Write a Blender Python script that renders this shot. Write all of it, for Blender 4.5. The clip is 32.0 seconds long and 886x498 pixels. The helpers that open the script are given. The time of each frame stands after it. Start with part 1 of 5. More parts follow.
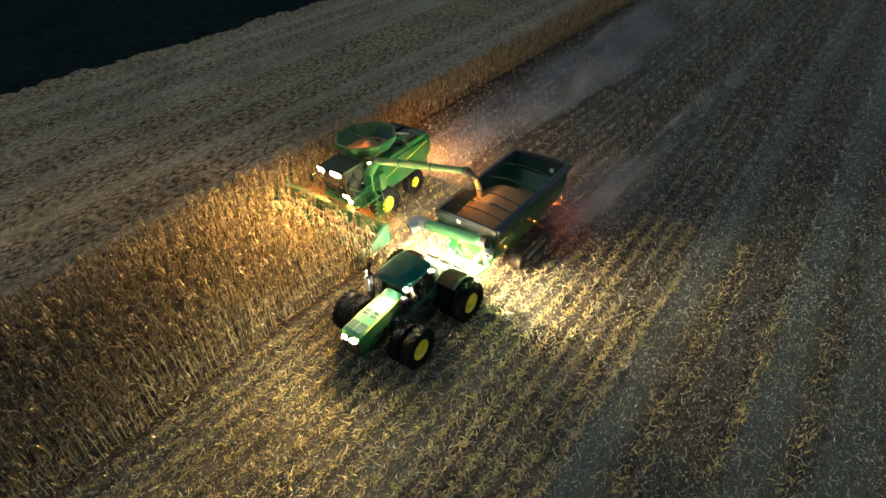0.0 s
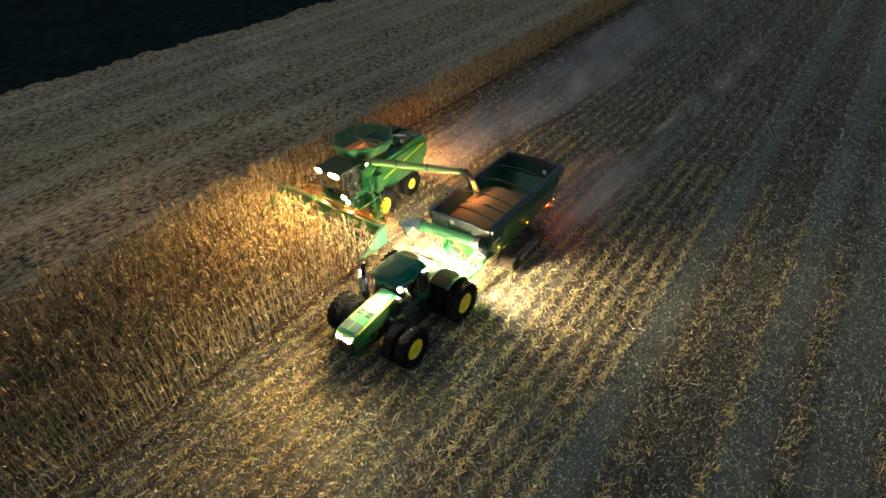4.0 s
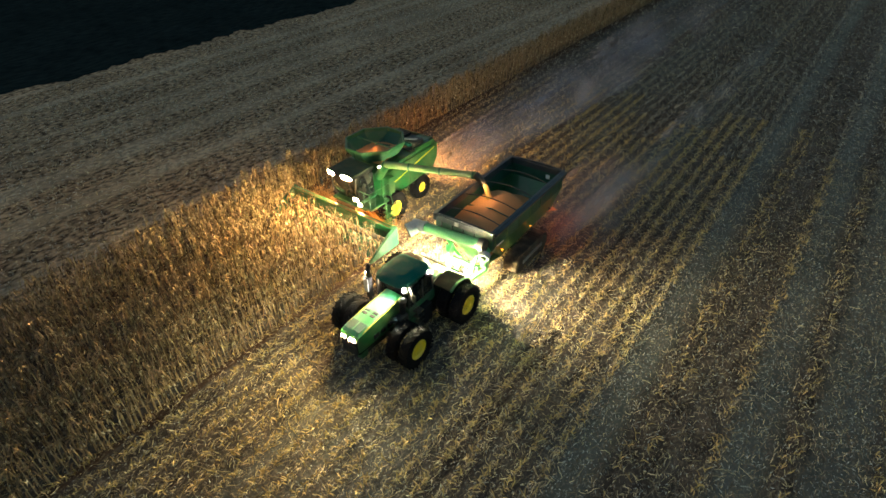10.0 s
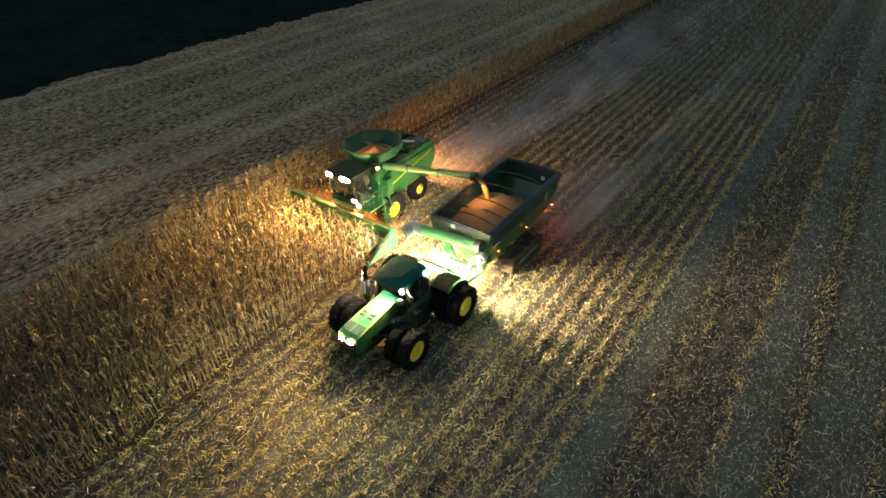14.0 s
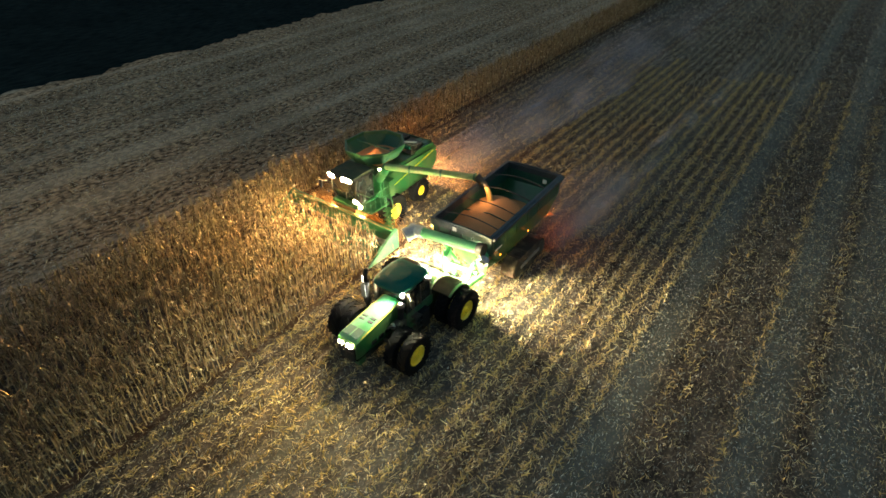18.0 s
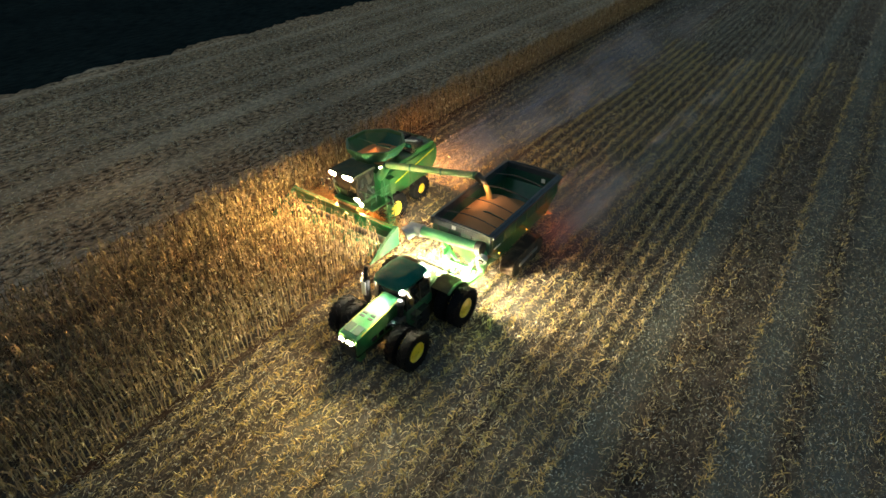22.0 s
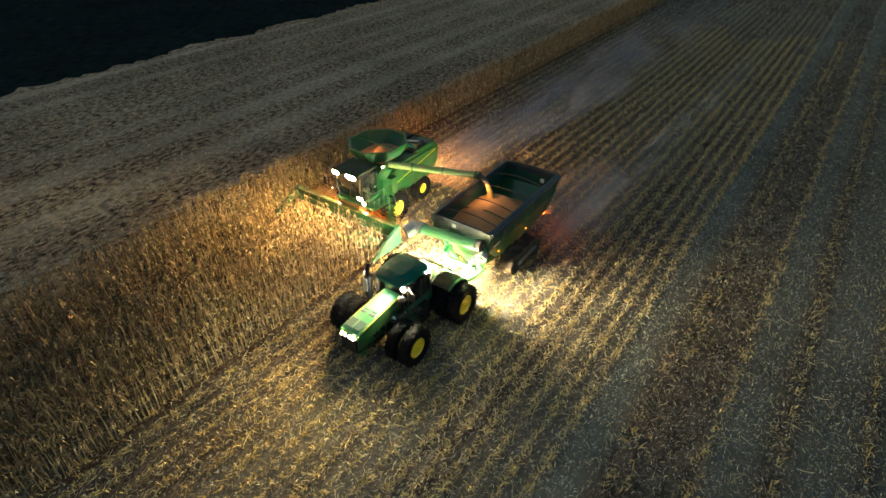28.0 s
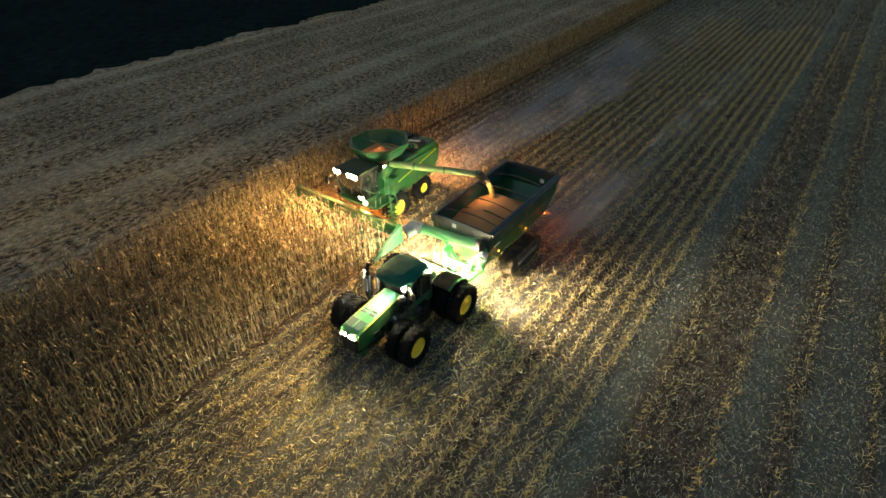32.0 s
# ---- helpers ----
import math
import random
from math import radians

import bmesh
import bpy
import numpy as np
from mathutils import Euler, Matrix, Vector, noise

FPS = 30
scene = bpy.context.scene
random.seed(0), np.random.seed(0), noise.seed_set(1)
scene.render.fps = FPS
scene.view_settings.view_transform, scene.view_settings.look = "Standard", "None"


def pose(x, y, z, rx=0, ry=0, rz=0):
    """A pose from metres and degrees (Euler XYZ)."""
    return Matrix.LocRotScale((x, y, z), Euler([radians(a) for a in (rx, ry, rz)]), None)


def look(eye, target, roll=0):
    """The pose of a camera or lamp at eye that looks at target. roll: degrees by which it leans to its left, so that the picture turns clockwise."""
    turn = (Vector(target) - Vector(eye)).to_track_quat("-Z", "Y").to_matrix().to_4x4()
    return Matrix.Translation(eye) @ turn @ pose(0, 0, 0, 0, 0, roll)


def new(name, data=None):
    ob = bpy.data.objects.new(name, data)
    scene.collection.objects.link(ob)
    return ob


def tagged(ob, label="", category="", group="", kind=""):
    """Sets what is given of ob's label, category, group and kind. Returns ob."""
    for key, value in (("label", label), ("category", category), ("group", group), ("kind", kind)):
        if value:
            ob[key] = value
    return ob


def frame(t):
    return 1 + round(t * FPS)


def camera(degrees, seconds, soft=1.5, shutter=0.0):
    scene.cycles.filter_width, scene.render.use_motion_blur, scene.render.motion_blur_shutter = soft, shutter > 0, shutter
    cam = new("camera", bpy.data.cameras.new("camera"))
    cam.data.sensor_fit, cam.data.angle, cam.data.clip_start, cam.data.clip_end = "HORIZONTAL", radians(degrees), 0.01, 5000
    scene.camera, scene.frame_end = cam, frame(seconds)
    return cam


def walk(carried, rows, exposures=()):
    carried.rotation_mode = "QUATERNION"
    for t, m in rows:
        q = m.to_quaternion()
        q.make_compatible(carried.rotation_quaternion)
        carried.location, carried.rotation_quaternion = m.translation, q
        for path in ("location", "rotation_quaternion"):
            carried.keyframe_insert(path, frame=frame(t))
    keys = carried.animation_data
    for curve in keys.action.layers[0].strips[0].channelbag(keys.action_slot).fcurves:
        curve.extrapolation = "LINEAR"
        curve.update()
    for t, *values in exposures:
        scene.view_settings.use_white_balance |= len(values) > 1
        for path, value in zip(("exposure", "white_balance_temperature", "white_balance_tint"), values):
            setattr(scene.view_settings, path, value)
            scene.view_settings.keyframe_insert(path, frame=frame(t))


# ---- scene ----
# ======== camera, travel ========
LENS, END = 76.193, 32.0


def travel(t):
    """Metres that the machines have driven towards -Y at t seconds."""
    return np.polyval((2.6018, -8.9247, 13.1338, -9.7084, 62.6152, 0.0000), t / 32)


def drift(t):
    """How far the combine has slid against the tractor, in x and y."""
    return np.polyval((-23.9210, 62.5975, -56.0553, 18.4762, -0.5979, 0.0274), t / 32), np.polyval((13.6138, -29.4820, 20.1224, -4.7209, 1.4400, 0.0042), t / 32)


def eye(t, x, y, z, yaw, pitch, roll):
    return t, pose(x, y - travel(t), z, 90 + pitch, 0, -yaw) @ pose(0, 0, 0, 0, 0, roll)


cam = camera(LENS, END, soft=1.6)
walk(cam, [
    eye(0.0, 12.539, -11.876, 17.971, -38.493, -36.864, -2.446),
    eye(0.5, 12.566, -11.931, 17.968, -38.271, -36.811, -2.495),
    eye(1.0, 12.604, -11.983, 17.964, -38.069, -36.760, -2.504),
    eye(1.5, 12.645, -12.024, 17.952, -38.066, -36.704, -2.440),
    eye(2.0, 12.676, -12.040, 17.936, -38.058, -36.613, -2.385),
    eye(2.5, 12.685, -12.038, 17.937, -38.019, -36.468, -2.320),
    eye(3.0, 12.682, -12.035, 17.941, -37.851, -36.413, -2.276),
    eye(3.5, 12.680, -12.050, 17.937, -37.721, -36.419, -2.164),
    eye(5.5, 12.730, -12.294, 17.894, -37.548, -36.200, -1.622),
    eye(6.0, 12.742, -12.327, 17.869, -37.407, -36.073, -1.548),
    eye(6.5, 12.756, -12.346, 17.849, -37.494, -35.979, -1.422),
    eye(7.0, 12.755, -12.371, 17.840, -37.683, -35.894, -1.356),
    eye(7.5, 12.742, -12.398, 17.853, -37.810, -35.729, -1.339),
    eye(8.0, 12.738, -12.398, 17.866, -37.482, -35.477, -1.397),
    eye(8.5, 12.718, -12.398, 17.868, -37.482, -35.584, -1.407),
    eye(9.0, 12.692, -12.387, 17.881, -37.525, -35.646, -1.403),
    eye(9.5, 12.695, -12.415, 17.895, -37.573, -35.796, -1.381),
    eye(10.0, 12.714, -12.480, 17.901, -37.572, -35.717, -1.352),
    eye(10.5, 12.742, -12.561, 17.890, -37.418, -35.543, -1.326),
    eye(11.0, 12.750, -12.629, 17.856, -37.193, -35.363, -1.258),
    eye(11.5, 12.743, -12.669, 17.810, -37.006, -35.211, -1.250),
    eye(12.0, 12.741, -12.684, 17.774, -37.068, -35.196, -1.243),
    eye(12.5, 12.721, -12.677, 17.753, -37.038, -35.143, -1.215),
    eye(13.0, 12.673, -12.668, 17.752, -36.902, -35.151, -1.130),
    eye(13.5, 12.622, -12.669, 17.763, -36.732, -35.238, -1.147),
    eye(14.0, 12.581, -12.688, 17.776, -36.535, -35.229, -1.161),
    eye(14.5, 12.560, -12.716, 17.776, -36.416, -35.211, -1.080),
    eye(16.5, 12.481, -12.770, 17.683, -35.952, -34.660, -0.987),
    eye(17.0, 12.450, -12.723, 17.647, -35.788, -34.554, -0.959),
    eye(17.5, 12.389, -12.651, 17.607, -35.954, -34.637, -0.839),
    eye(18.0, 12.322, -12.598, 17.580, -36.247, -34.829, -0.700),
    eye(18.5, 12.296, -12.603, 17.590, -36.151, -34.917, -0.643),
    eye(19.0, 12.300, -12.651, 17.627, -35.838, -34.860, -0.723),
    eye(19.5, 12.340, -12.716, 17.671, -35.507, -34.677, -0.725),
    eye(20.0, 12.384, -12.755, 17.695, -35.510, -34.646, -0.687),
    eye(20.5, 12.425, -12.744, 17.710, -35.773, -34.588, -0.641),
    eye(21.0, 12.452, -12.717, 17.714, -36.162, -34.887, -0.560),
    eye(21.5, 12.472, -12.723, 17.743, -36.255, -34.990, -0.570),
    eye(22.0, 12.497, -12.792, 17.779, -36.242, -35.034, -0.550),
    eye(22.5, 12.546, -12.886, 17.823, -36.049, -34.935, -0.576),
    eye(23.0, 12.597, -12.964, 17.841, -36.111, -35.034, -0.565),
    eye(23.5, 12.641, -13.008, 17.855, -36.188, -35.012, -0.539),
    eye(24.0, 12.674, -13.037, 17.869, -36.349, -35.033, -0.484),
    eye(24.5, 12.693, -13.058, 17.865, -36.296, -34.873, -0.524),
    eye(25.0, 12.695, -13.083, 17.844, -36.163, -34.777, -0.528),
    eye(25.5, 12.690, -13.096, 17.825, -35.811, -34.514, -0.582),
    eye(27.5, 12.658, -13.177, 17.778, -36.118, -34.706, -0.158),
    eye(28.0, 12.681, -13.230, 17.814, -36.000, -34.752, -0.197),
    eye(28.5, 12.729, -13.287, 17.857, -35.945, -34.687, -0.226),
    eye(29.0, 12.767, -13.320, 17.881, -35.891, -34.539, -0.241),
    eye(29.5, 12.773, -13.310, 17.870, -35.825, -34.399, -0.180),
    eye(30.0, 12.741, -13.253, 17.826, -35.805, -34.412, -0.128),
    eye(30.5, 12.675, -13.209, 17.771, -35.954, -34.564, -0.068),
    eye(31.0, 12.628, -13.208, 17.725, -35.966, -34.695, 0.014),
    eye(31.5, 12.602, -13.258, 17.692, -35.815, -34.601, 0.021),
    eye(32.0, 12.589, -13.336, 17.657, -35.660, -34.438, 0.010),
], exposures=[(0.0, 2.03, 6500, 0), (32.0, 1.92, 6500, 0)])

# ======== dusk sky ========
world = bpy.data.worlds.new("dusk")
scene.world = world
world.use_nodes = True
wn, wl = world.node_tree.nodes, world.node_tree.links
sky = wn.new("ShaderNodeTexSky")
sky.sky_type, sky.sun_disc, sky.sun_elevation, sky.sun_rotation = "NISHITA", False, radians(3.0), radians(250)
sky.ozone_density, sky.dust_density = 1.6, 1.2
wl.new(sky.outputs[0], wn["Background"].inputs[0])
wn["Background"].inputs[1].default_value = 0.080
sun = new("sun", bpy.data.lights.new("sun", "SUN"))
sun.data.energy, sun.data.angle, sun.data.color = 0.035, radians(60), (0.8, 0.92, 1.0)
sun.matrix_world = look((0, 0, 100), (30, 40, 0))


# ======== materials ========
def mat(name, base, rough=0.6, metal=0.0, vary=0.25, scale=8.0, bump=0.15, dirt=None, dirt_amount=0.3, dirt_scale=1.5, coat=0.0, glow=0.0, rnd=0.0, island=0.0, trans=0.0, spec=0.5):
    m = bpy.data.materials.new(name)
    m.use_nodes = True
    n, l = m.node_tree.nodes, m.node_tree.links
    b = n["Principled BSDF"]
    b.inputs["Metallic"].default_value = metal
    b.inputs["Coat Weight"].default_value = coat
    b.inputs["Specular IOR Level"].default_value = spec
    tc = n.new("ShaderNodeTexCoord")
    fine = n.new("ShaderNodeTexNoise")
    fine.inputs["Scale"].default_value, fine.inputs["Detail"].default_value = scale, 6
    l.new(tc.outputs["Object"], fine.inputs["Vector"])
    mix = n.new("ShaderNodeMix")
    mix.data_type = "RGBA"
    lo, hi = [c * (1 - vary) for c in base], [min(1, c * (1 + vary)) for c in base]
    mix.inputs[6].default_value, mix.inputs[7].default_value = (*lo, 1), (*hi, 1)
    l.new(fine.outputs["Fac"], mix.inputs[0])
    col = mix.outputs[2]
    if dirt:
        big = n.new("ShaderNodeTexNoise")
        big.inputs["Scale"].default_value, big.inputs["Detail"].default_value = dirt_scale, 5
        l.new(tc.outputs["Object"], big.inputs["Vector"])
        ramp = n.new("ShaderNodeMapRange")
        ramp.inputs[1].default_value, ramp.inputs[2].default_value = 0.42, 0.7
        ramp.inputs[3].default_value, ramp.inputs[4].default_value = 0.0, dirt_amount
        l.new(big.outputs["Fac"], ramp.inputs[0])
        over = n.new("ShaderNodeMix")
        over.data_type = "RGBA"
        over.inputs[7].default_value = (*dirt, 1)
        l.new(ramp.outputs[0], over.inputs[0])
        l.new(col, over.inputs[6])
        col = over.outputs[2]
    if rnd or island:
        src = n.new("ShaderNodeNewGeometry") if island else n.new("ShaderNodeObjectInfo")
        hsv = n.new("ShaderNodeHueSaturation")
        mr = n.new("ShaderNodeMapRange")
        mr.inputs[3].default_value, mr.inputs[4].default_value = 1 - max(rnd, island), 1 + max(rnd, island)
        l.new(src.outputs["Random Per Island" if island else "Random"], mr.inputs[0])
        l.new(mr.outputs[0], hsv.inputs["Value"])
        hue = n.new("ShaderNodeMapRange")
        hue.inputs[3].default_value, hue.inputs[4].default_value = 0.485, 0.512
        wn_ = n.new("ShaderNodeTexWhiteNoise")
        wn_.noise_dimensions = "1D"
        l.new(src.outputs["Random Per Island" if island else "Random"], wn_.inputs["W"])
        l.new(wn_.outputs[0], hue.inputs[0])
        l.new(hue.outputs[0], hsv.inputs["Hue"])
        l.new(col, hsv.inputs["Color"])
        col = hsv.outputs[0]
    l.new(col, b.inputs["Base Color"])
    rr = n.new("ShaderNodeMapRange")
    rr.inputs[3].default_value, rr.inputs[4].default_value = max(0.03, rough - 0.12), min(1, rough + 0.12)
    l.new(fine.outputs["Fac"], rr.inputs[0])
    l.new(rr.outputs[0], b.inputs["Roughness"])
    if bump:
        bp = n.new("ShaderNodeBump")
        bp.inputs["Strength"].default_value, bp.inputs["Distance"].default_value = bump, 0.02
        l.new(fine.outputs["Fac"], bp.inputs["Height"])
        l.new(bp.outputs[0], b.inputs["Normal"])
    if glow:
        l.new(col, b.inputs["Emission Color"])
        b.inputs["Emission Strength"].default_value = glow
    if trans:
        tr = n.new("ShaderNodeBsdfTranslucent")
        l.new(col, tr.inputs[0])
        ms = n.new("ShaderNodeMixShader")
        ms.inputs[0].default_value = trans
        l.new(b.outputs[0], ms.inputs[1])
        l.new(tr.outputs[0], ms.inputs[2])
        l.new(ms.outputs[0], n["Material Output"].inputs[0])
    return m


DUST = (0.30, 0.22, 0.13)
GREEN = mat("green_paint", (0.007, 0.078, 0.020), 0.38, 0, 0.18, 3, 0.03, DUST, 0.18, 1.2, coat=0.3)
GREEN_IN = mat("green_inner_paint", (0.007, 0.07, 0.032), 0.6, 0, 0.25, 2.5, 0.05, DUST, 0.2, 1.0)
CART_IN = mat("dark_cart_lining", (0.006, 0.060, 0.038), 0.6, 0, 0.3, 2.5, 0.05, DUST, 0.08, 1.0)
# tube green much lighter than the cart's, with strong lamplight put into the colour
LAMPLIT_GREEN = mat("lamplit_green_tube", (0.13, 0.43, 0.16), 0.36, 0, 0.12, 3, 0.02, DUST, 0.15, 1.0, coat=0.4)
GREEN_LT = mat("bright_green_paint", (0.05, 0.34, 0.09), 0.4, 0, 0.15, 3, 0.03, DUST, 0.3, 1.0, coat=0.2)
ROOF = mat("dark_green_roof", (0.003, 0.085, 0.062), 0.75, 0, 0.25, 2.0, 0.04, DUST, 0.08, 1.6, spec=0.12)
OLIVE = mat("dusty_olive_paint", (0.11, 0.19, 0.06), 0.5, 0, 0.2, 3, 0.05, DUST, 0.45, 1.4)
YELLOW = mat("yellow_paint", (0.80, 0.56, 0.02), 0.42, 0, 0.12, 4, 0.03, DUST, 0.3, 2.0)
RUBBER = mat("tyre_rubber", (0.006, 0.006, 0.007), 0.85, 0, 0.4, 14, 0.3, (0.020, 0.017, 0.014), 0.25, 2.2, spec=0.08)
RUBBER_DUSTY = mat("dusty_rubber", (0.07, 0.052, 0.040), 0.9, 0, 0.4, 12, 0.3, (0.26, 0.18, 0.11), 0.8, 1.6, spec=0.12)
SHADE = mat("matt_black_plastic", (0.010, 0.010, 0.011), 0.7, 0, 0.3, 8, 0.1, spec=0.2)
BLACK = mat("black_steel", (0.02, 0.02, 0.02), 0.55, 0.2, 0.4, 8, 0.1, DUST, 0.3, 2.0)
GALV = mat("galvanised_steel", (0.32, 0.335, 0.335), 0.42, 0.25, 0.25, 9, 0.1, DUST, 0.2, 2.0)
STEEL = mat("worn_steel", (0.42, 0.42, 0.42), 0.35, 0.85, 0.25, 10, 0.1, DUST, 0.3, 2.0)
GREY_RAIL = mat("grey_blue_rail", (0.024, 0.034, 0.045), 0.5, 0.2, 0.3, 5, 0.08, DUST, 0.15, 1.5)
WHITE = mat("white_sticker", (0.7, 0.72, 0.7), 0.5, 0, 0.1, 6, 0.02)
GLASS = mat("cab_glass", (0.012, 0.016, 0.016), 0.10, 0, 0.2, 3, 0.0, DUST, 0.16, 1.2)
GRAIN = mat("corn_kernels", (0.56, 0.25, 0.10), 0.7, 0, 0.5, 60, 0.6, (0.62, 0.31, 0.13), 0.4, 1.0, spec=0.12)
STREAM = mat("falling_kernels", (0.75, 0.42, 0.12), 0.6, 0, 0.45, 30, 0.5)
LAMP_W = mat("white_lamp_lens", (1.0, 0.96, 0.84), 0.2, 0, 0.02, 5, 0, glow=2000)
LAMP_REAR = mat("rear_work_lamp_lens", (1.0, 0.84, 0.54), 0.2, 0, 0.02, 5, 0, glow=4000)
LAMP_WARM = mat("warm_lamp_lens", (1.0, 0.62, 0.24), 0.2, 0, 0.02, 5, 0, glow=2300)
LAMP_LOW = mat("low_lamp_lens", (1.0, 0.68, 0.32), 0.2, 0, 0.02, 5, 0, glow=110)
LAMP_SIDE = mat("side_lamp_lens", (1.0, 0.88, 0.58), 0.2, 0, 0.02, 5, 0, glow=4200)
LAMP_REACH = mat("far_reaching_lamp_lens", (1.0, 0.84, 0.50), 0.2, 0, 0.02, 5, 0, glow=20000)
LAMP_PLAT = mat("platform_lamp_lens", (1.0, 0.82, 0.46), 0.2, 0, 0.02, 5, 0, glow=190)
LAMP_SOFT = mat("dim_lamp_lens", (1.0, 0.80, 0.34), 0.2, 0, 0.02, 5, 0, glow=2400)
LAMP_ROOF = mat("roof_lamp_lens", (1.0, 0.90, 0.62), 0.2, 0, 0.02, 5, 0, glow=150)
LAMP_GRAIN = mat("added_grain_lamp_lens", (1.0, 0.60, 0.30), 0.2, 0, 0.02, 5, 0, glow=80)
LAMP_TAIL = mat("red_tail_lens", (1.0, 0.12, 0.012), 0.3, 0, 0.05, 5, 0, glow=130)
LAMP_TANK = mat("tank_lamp_lens", (1.0, 0.44, 0.14), 0.2, 0, 0.02, 5, 0, glow=620)
AMBER = mat("amber_marker", (1.0, 0.25, 0.02), 0.3, 0, 0.05, 5, 0, glow=2.6)
LAMP_DUST_GLOW = mat("added_dust_glow_lens", (1.0, 0.40, 0.10), 0.2, 0, 0.02, 5, 0, glow=1100)
RED = mat("red_lamp", (1.0, 0.13, 0.05), 0.3, 0, 0.05, 5, 0, glow=5)
STALK = mat("dry_corn_stalk", (0.28, 0.22, 0.13), 0.75, 0, 0.35, 6, 0.1, island=0.5, spec=0.12)
LEAF = mat("dry_corn_leaf", (0.19, 0.133, 0.072), 0.7, 0, 0.35, 5, 0.1, island=0.8, trans=0.12, spec=0.12)
EAR = mat("corn_husk", (0.52, 0.44, 0.29), 0.65, 0, 0.25, 9, 0.1, island=0.3, trans=0.12, spec=0.12)
CAB_DUST = mat("dust_covered_panel", (0.045, 0.060, 0.040), 0.85, 0, 0.35, 4, 0.1, (0.11, 0.085, 0.052), 0.6, 1.3, spec=0.1)
CHAFFY = mat("chaff_coated_steel", (0.15, 0.085, 0.04), 0.9, 0, 0.45, 7, 0.2, (0.30, 0.18, 0.09), 0.7, 1.6, spec=0.1)
# hood green lightened and mixed with pale patches to paint in the lamps' highlight
HOOD_LIT = mat("glossy_green_hood_lit", (0.055, 0.27, 0.065), 0.42, 0, 0.10, 3, 0.0, (0.42, 0.40, 0.30), 0.35, 1.0, coat=1.0)
DUSTY = mat("dusty_sheet_metal", (0.030, 0.027, 0.019), 0.9, 0, 0.3, 5, 0.1, (0.075, 0.060, 0.040), 0.55, 1.5, spec=0.15)
FRESH_STUBBLE = mat("fresh_cut_stubble", (0.36, 0.27, 0.14), 0.8, 0, 0.35, 6, 0.1, island=0.5, spec=0.12)
HUSK = mat("pale_husk_chips", (0.36, 0.35, 0.30), 0.8, 0, 0.3, 9, 0.1, island=0.7, spec=0.12)
# grey tone of the older stubble, also painted on stubble that no lamp reaches
DULL_STUBBLE = mat("weathered_unlit_stubble", (0.36, 0.31, 0.23), 0.85, 0, 0.4, 6, 0.1, island=0.5, spec=0.1)
STUBBLE = mat("corn_stubble", (0.49, 0.345, 0.135), 0.8, 0, 0.35, 6, 0.1, island=0.5, spec=0.12)
DARK_LITTER = mat("brown_corn_litter", (0.175, 0.128, 0.085), 0.85, 0, 0.4, 7, 0.1, island=0.6, spec=0.12)
LITTER = mat("corn_litter", (0.54, 0.425, 0.235), 0.8, 0, 0.4, 7, 0.1, island=0.7, spec=0.12)
DUST_BROWN = mat("brown_chaff_dust", (0.46, 0.25, 0.12), 0.95, 0, 0.2, 3, 0, trans=0.5, spec=0.1)
DUST_FLAKE = mat("harvest_dust", (0.50, 0.43, 0.39), 0.95, 0, 0.2, 3, 0, trans=0.5, spec=0.12)


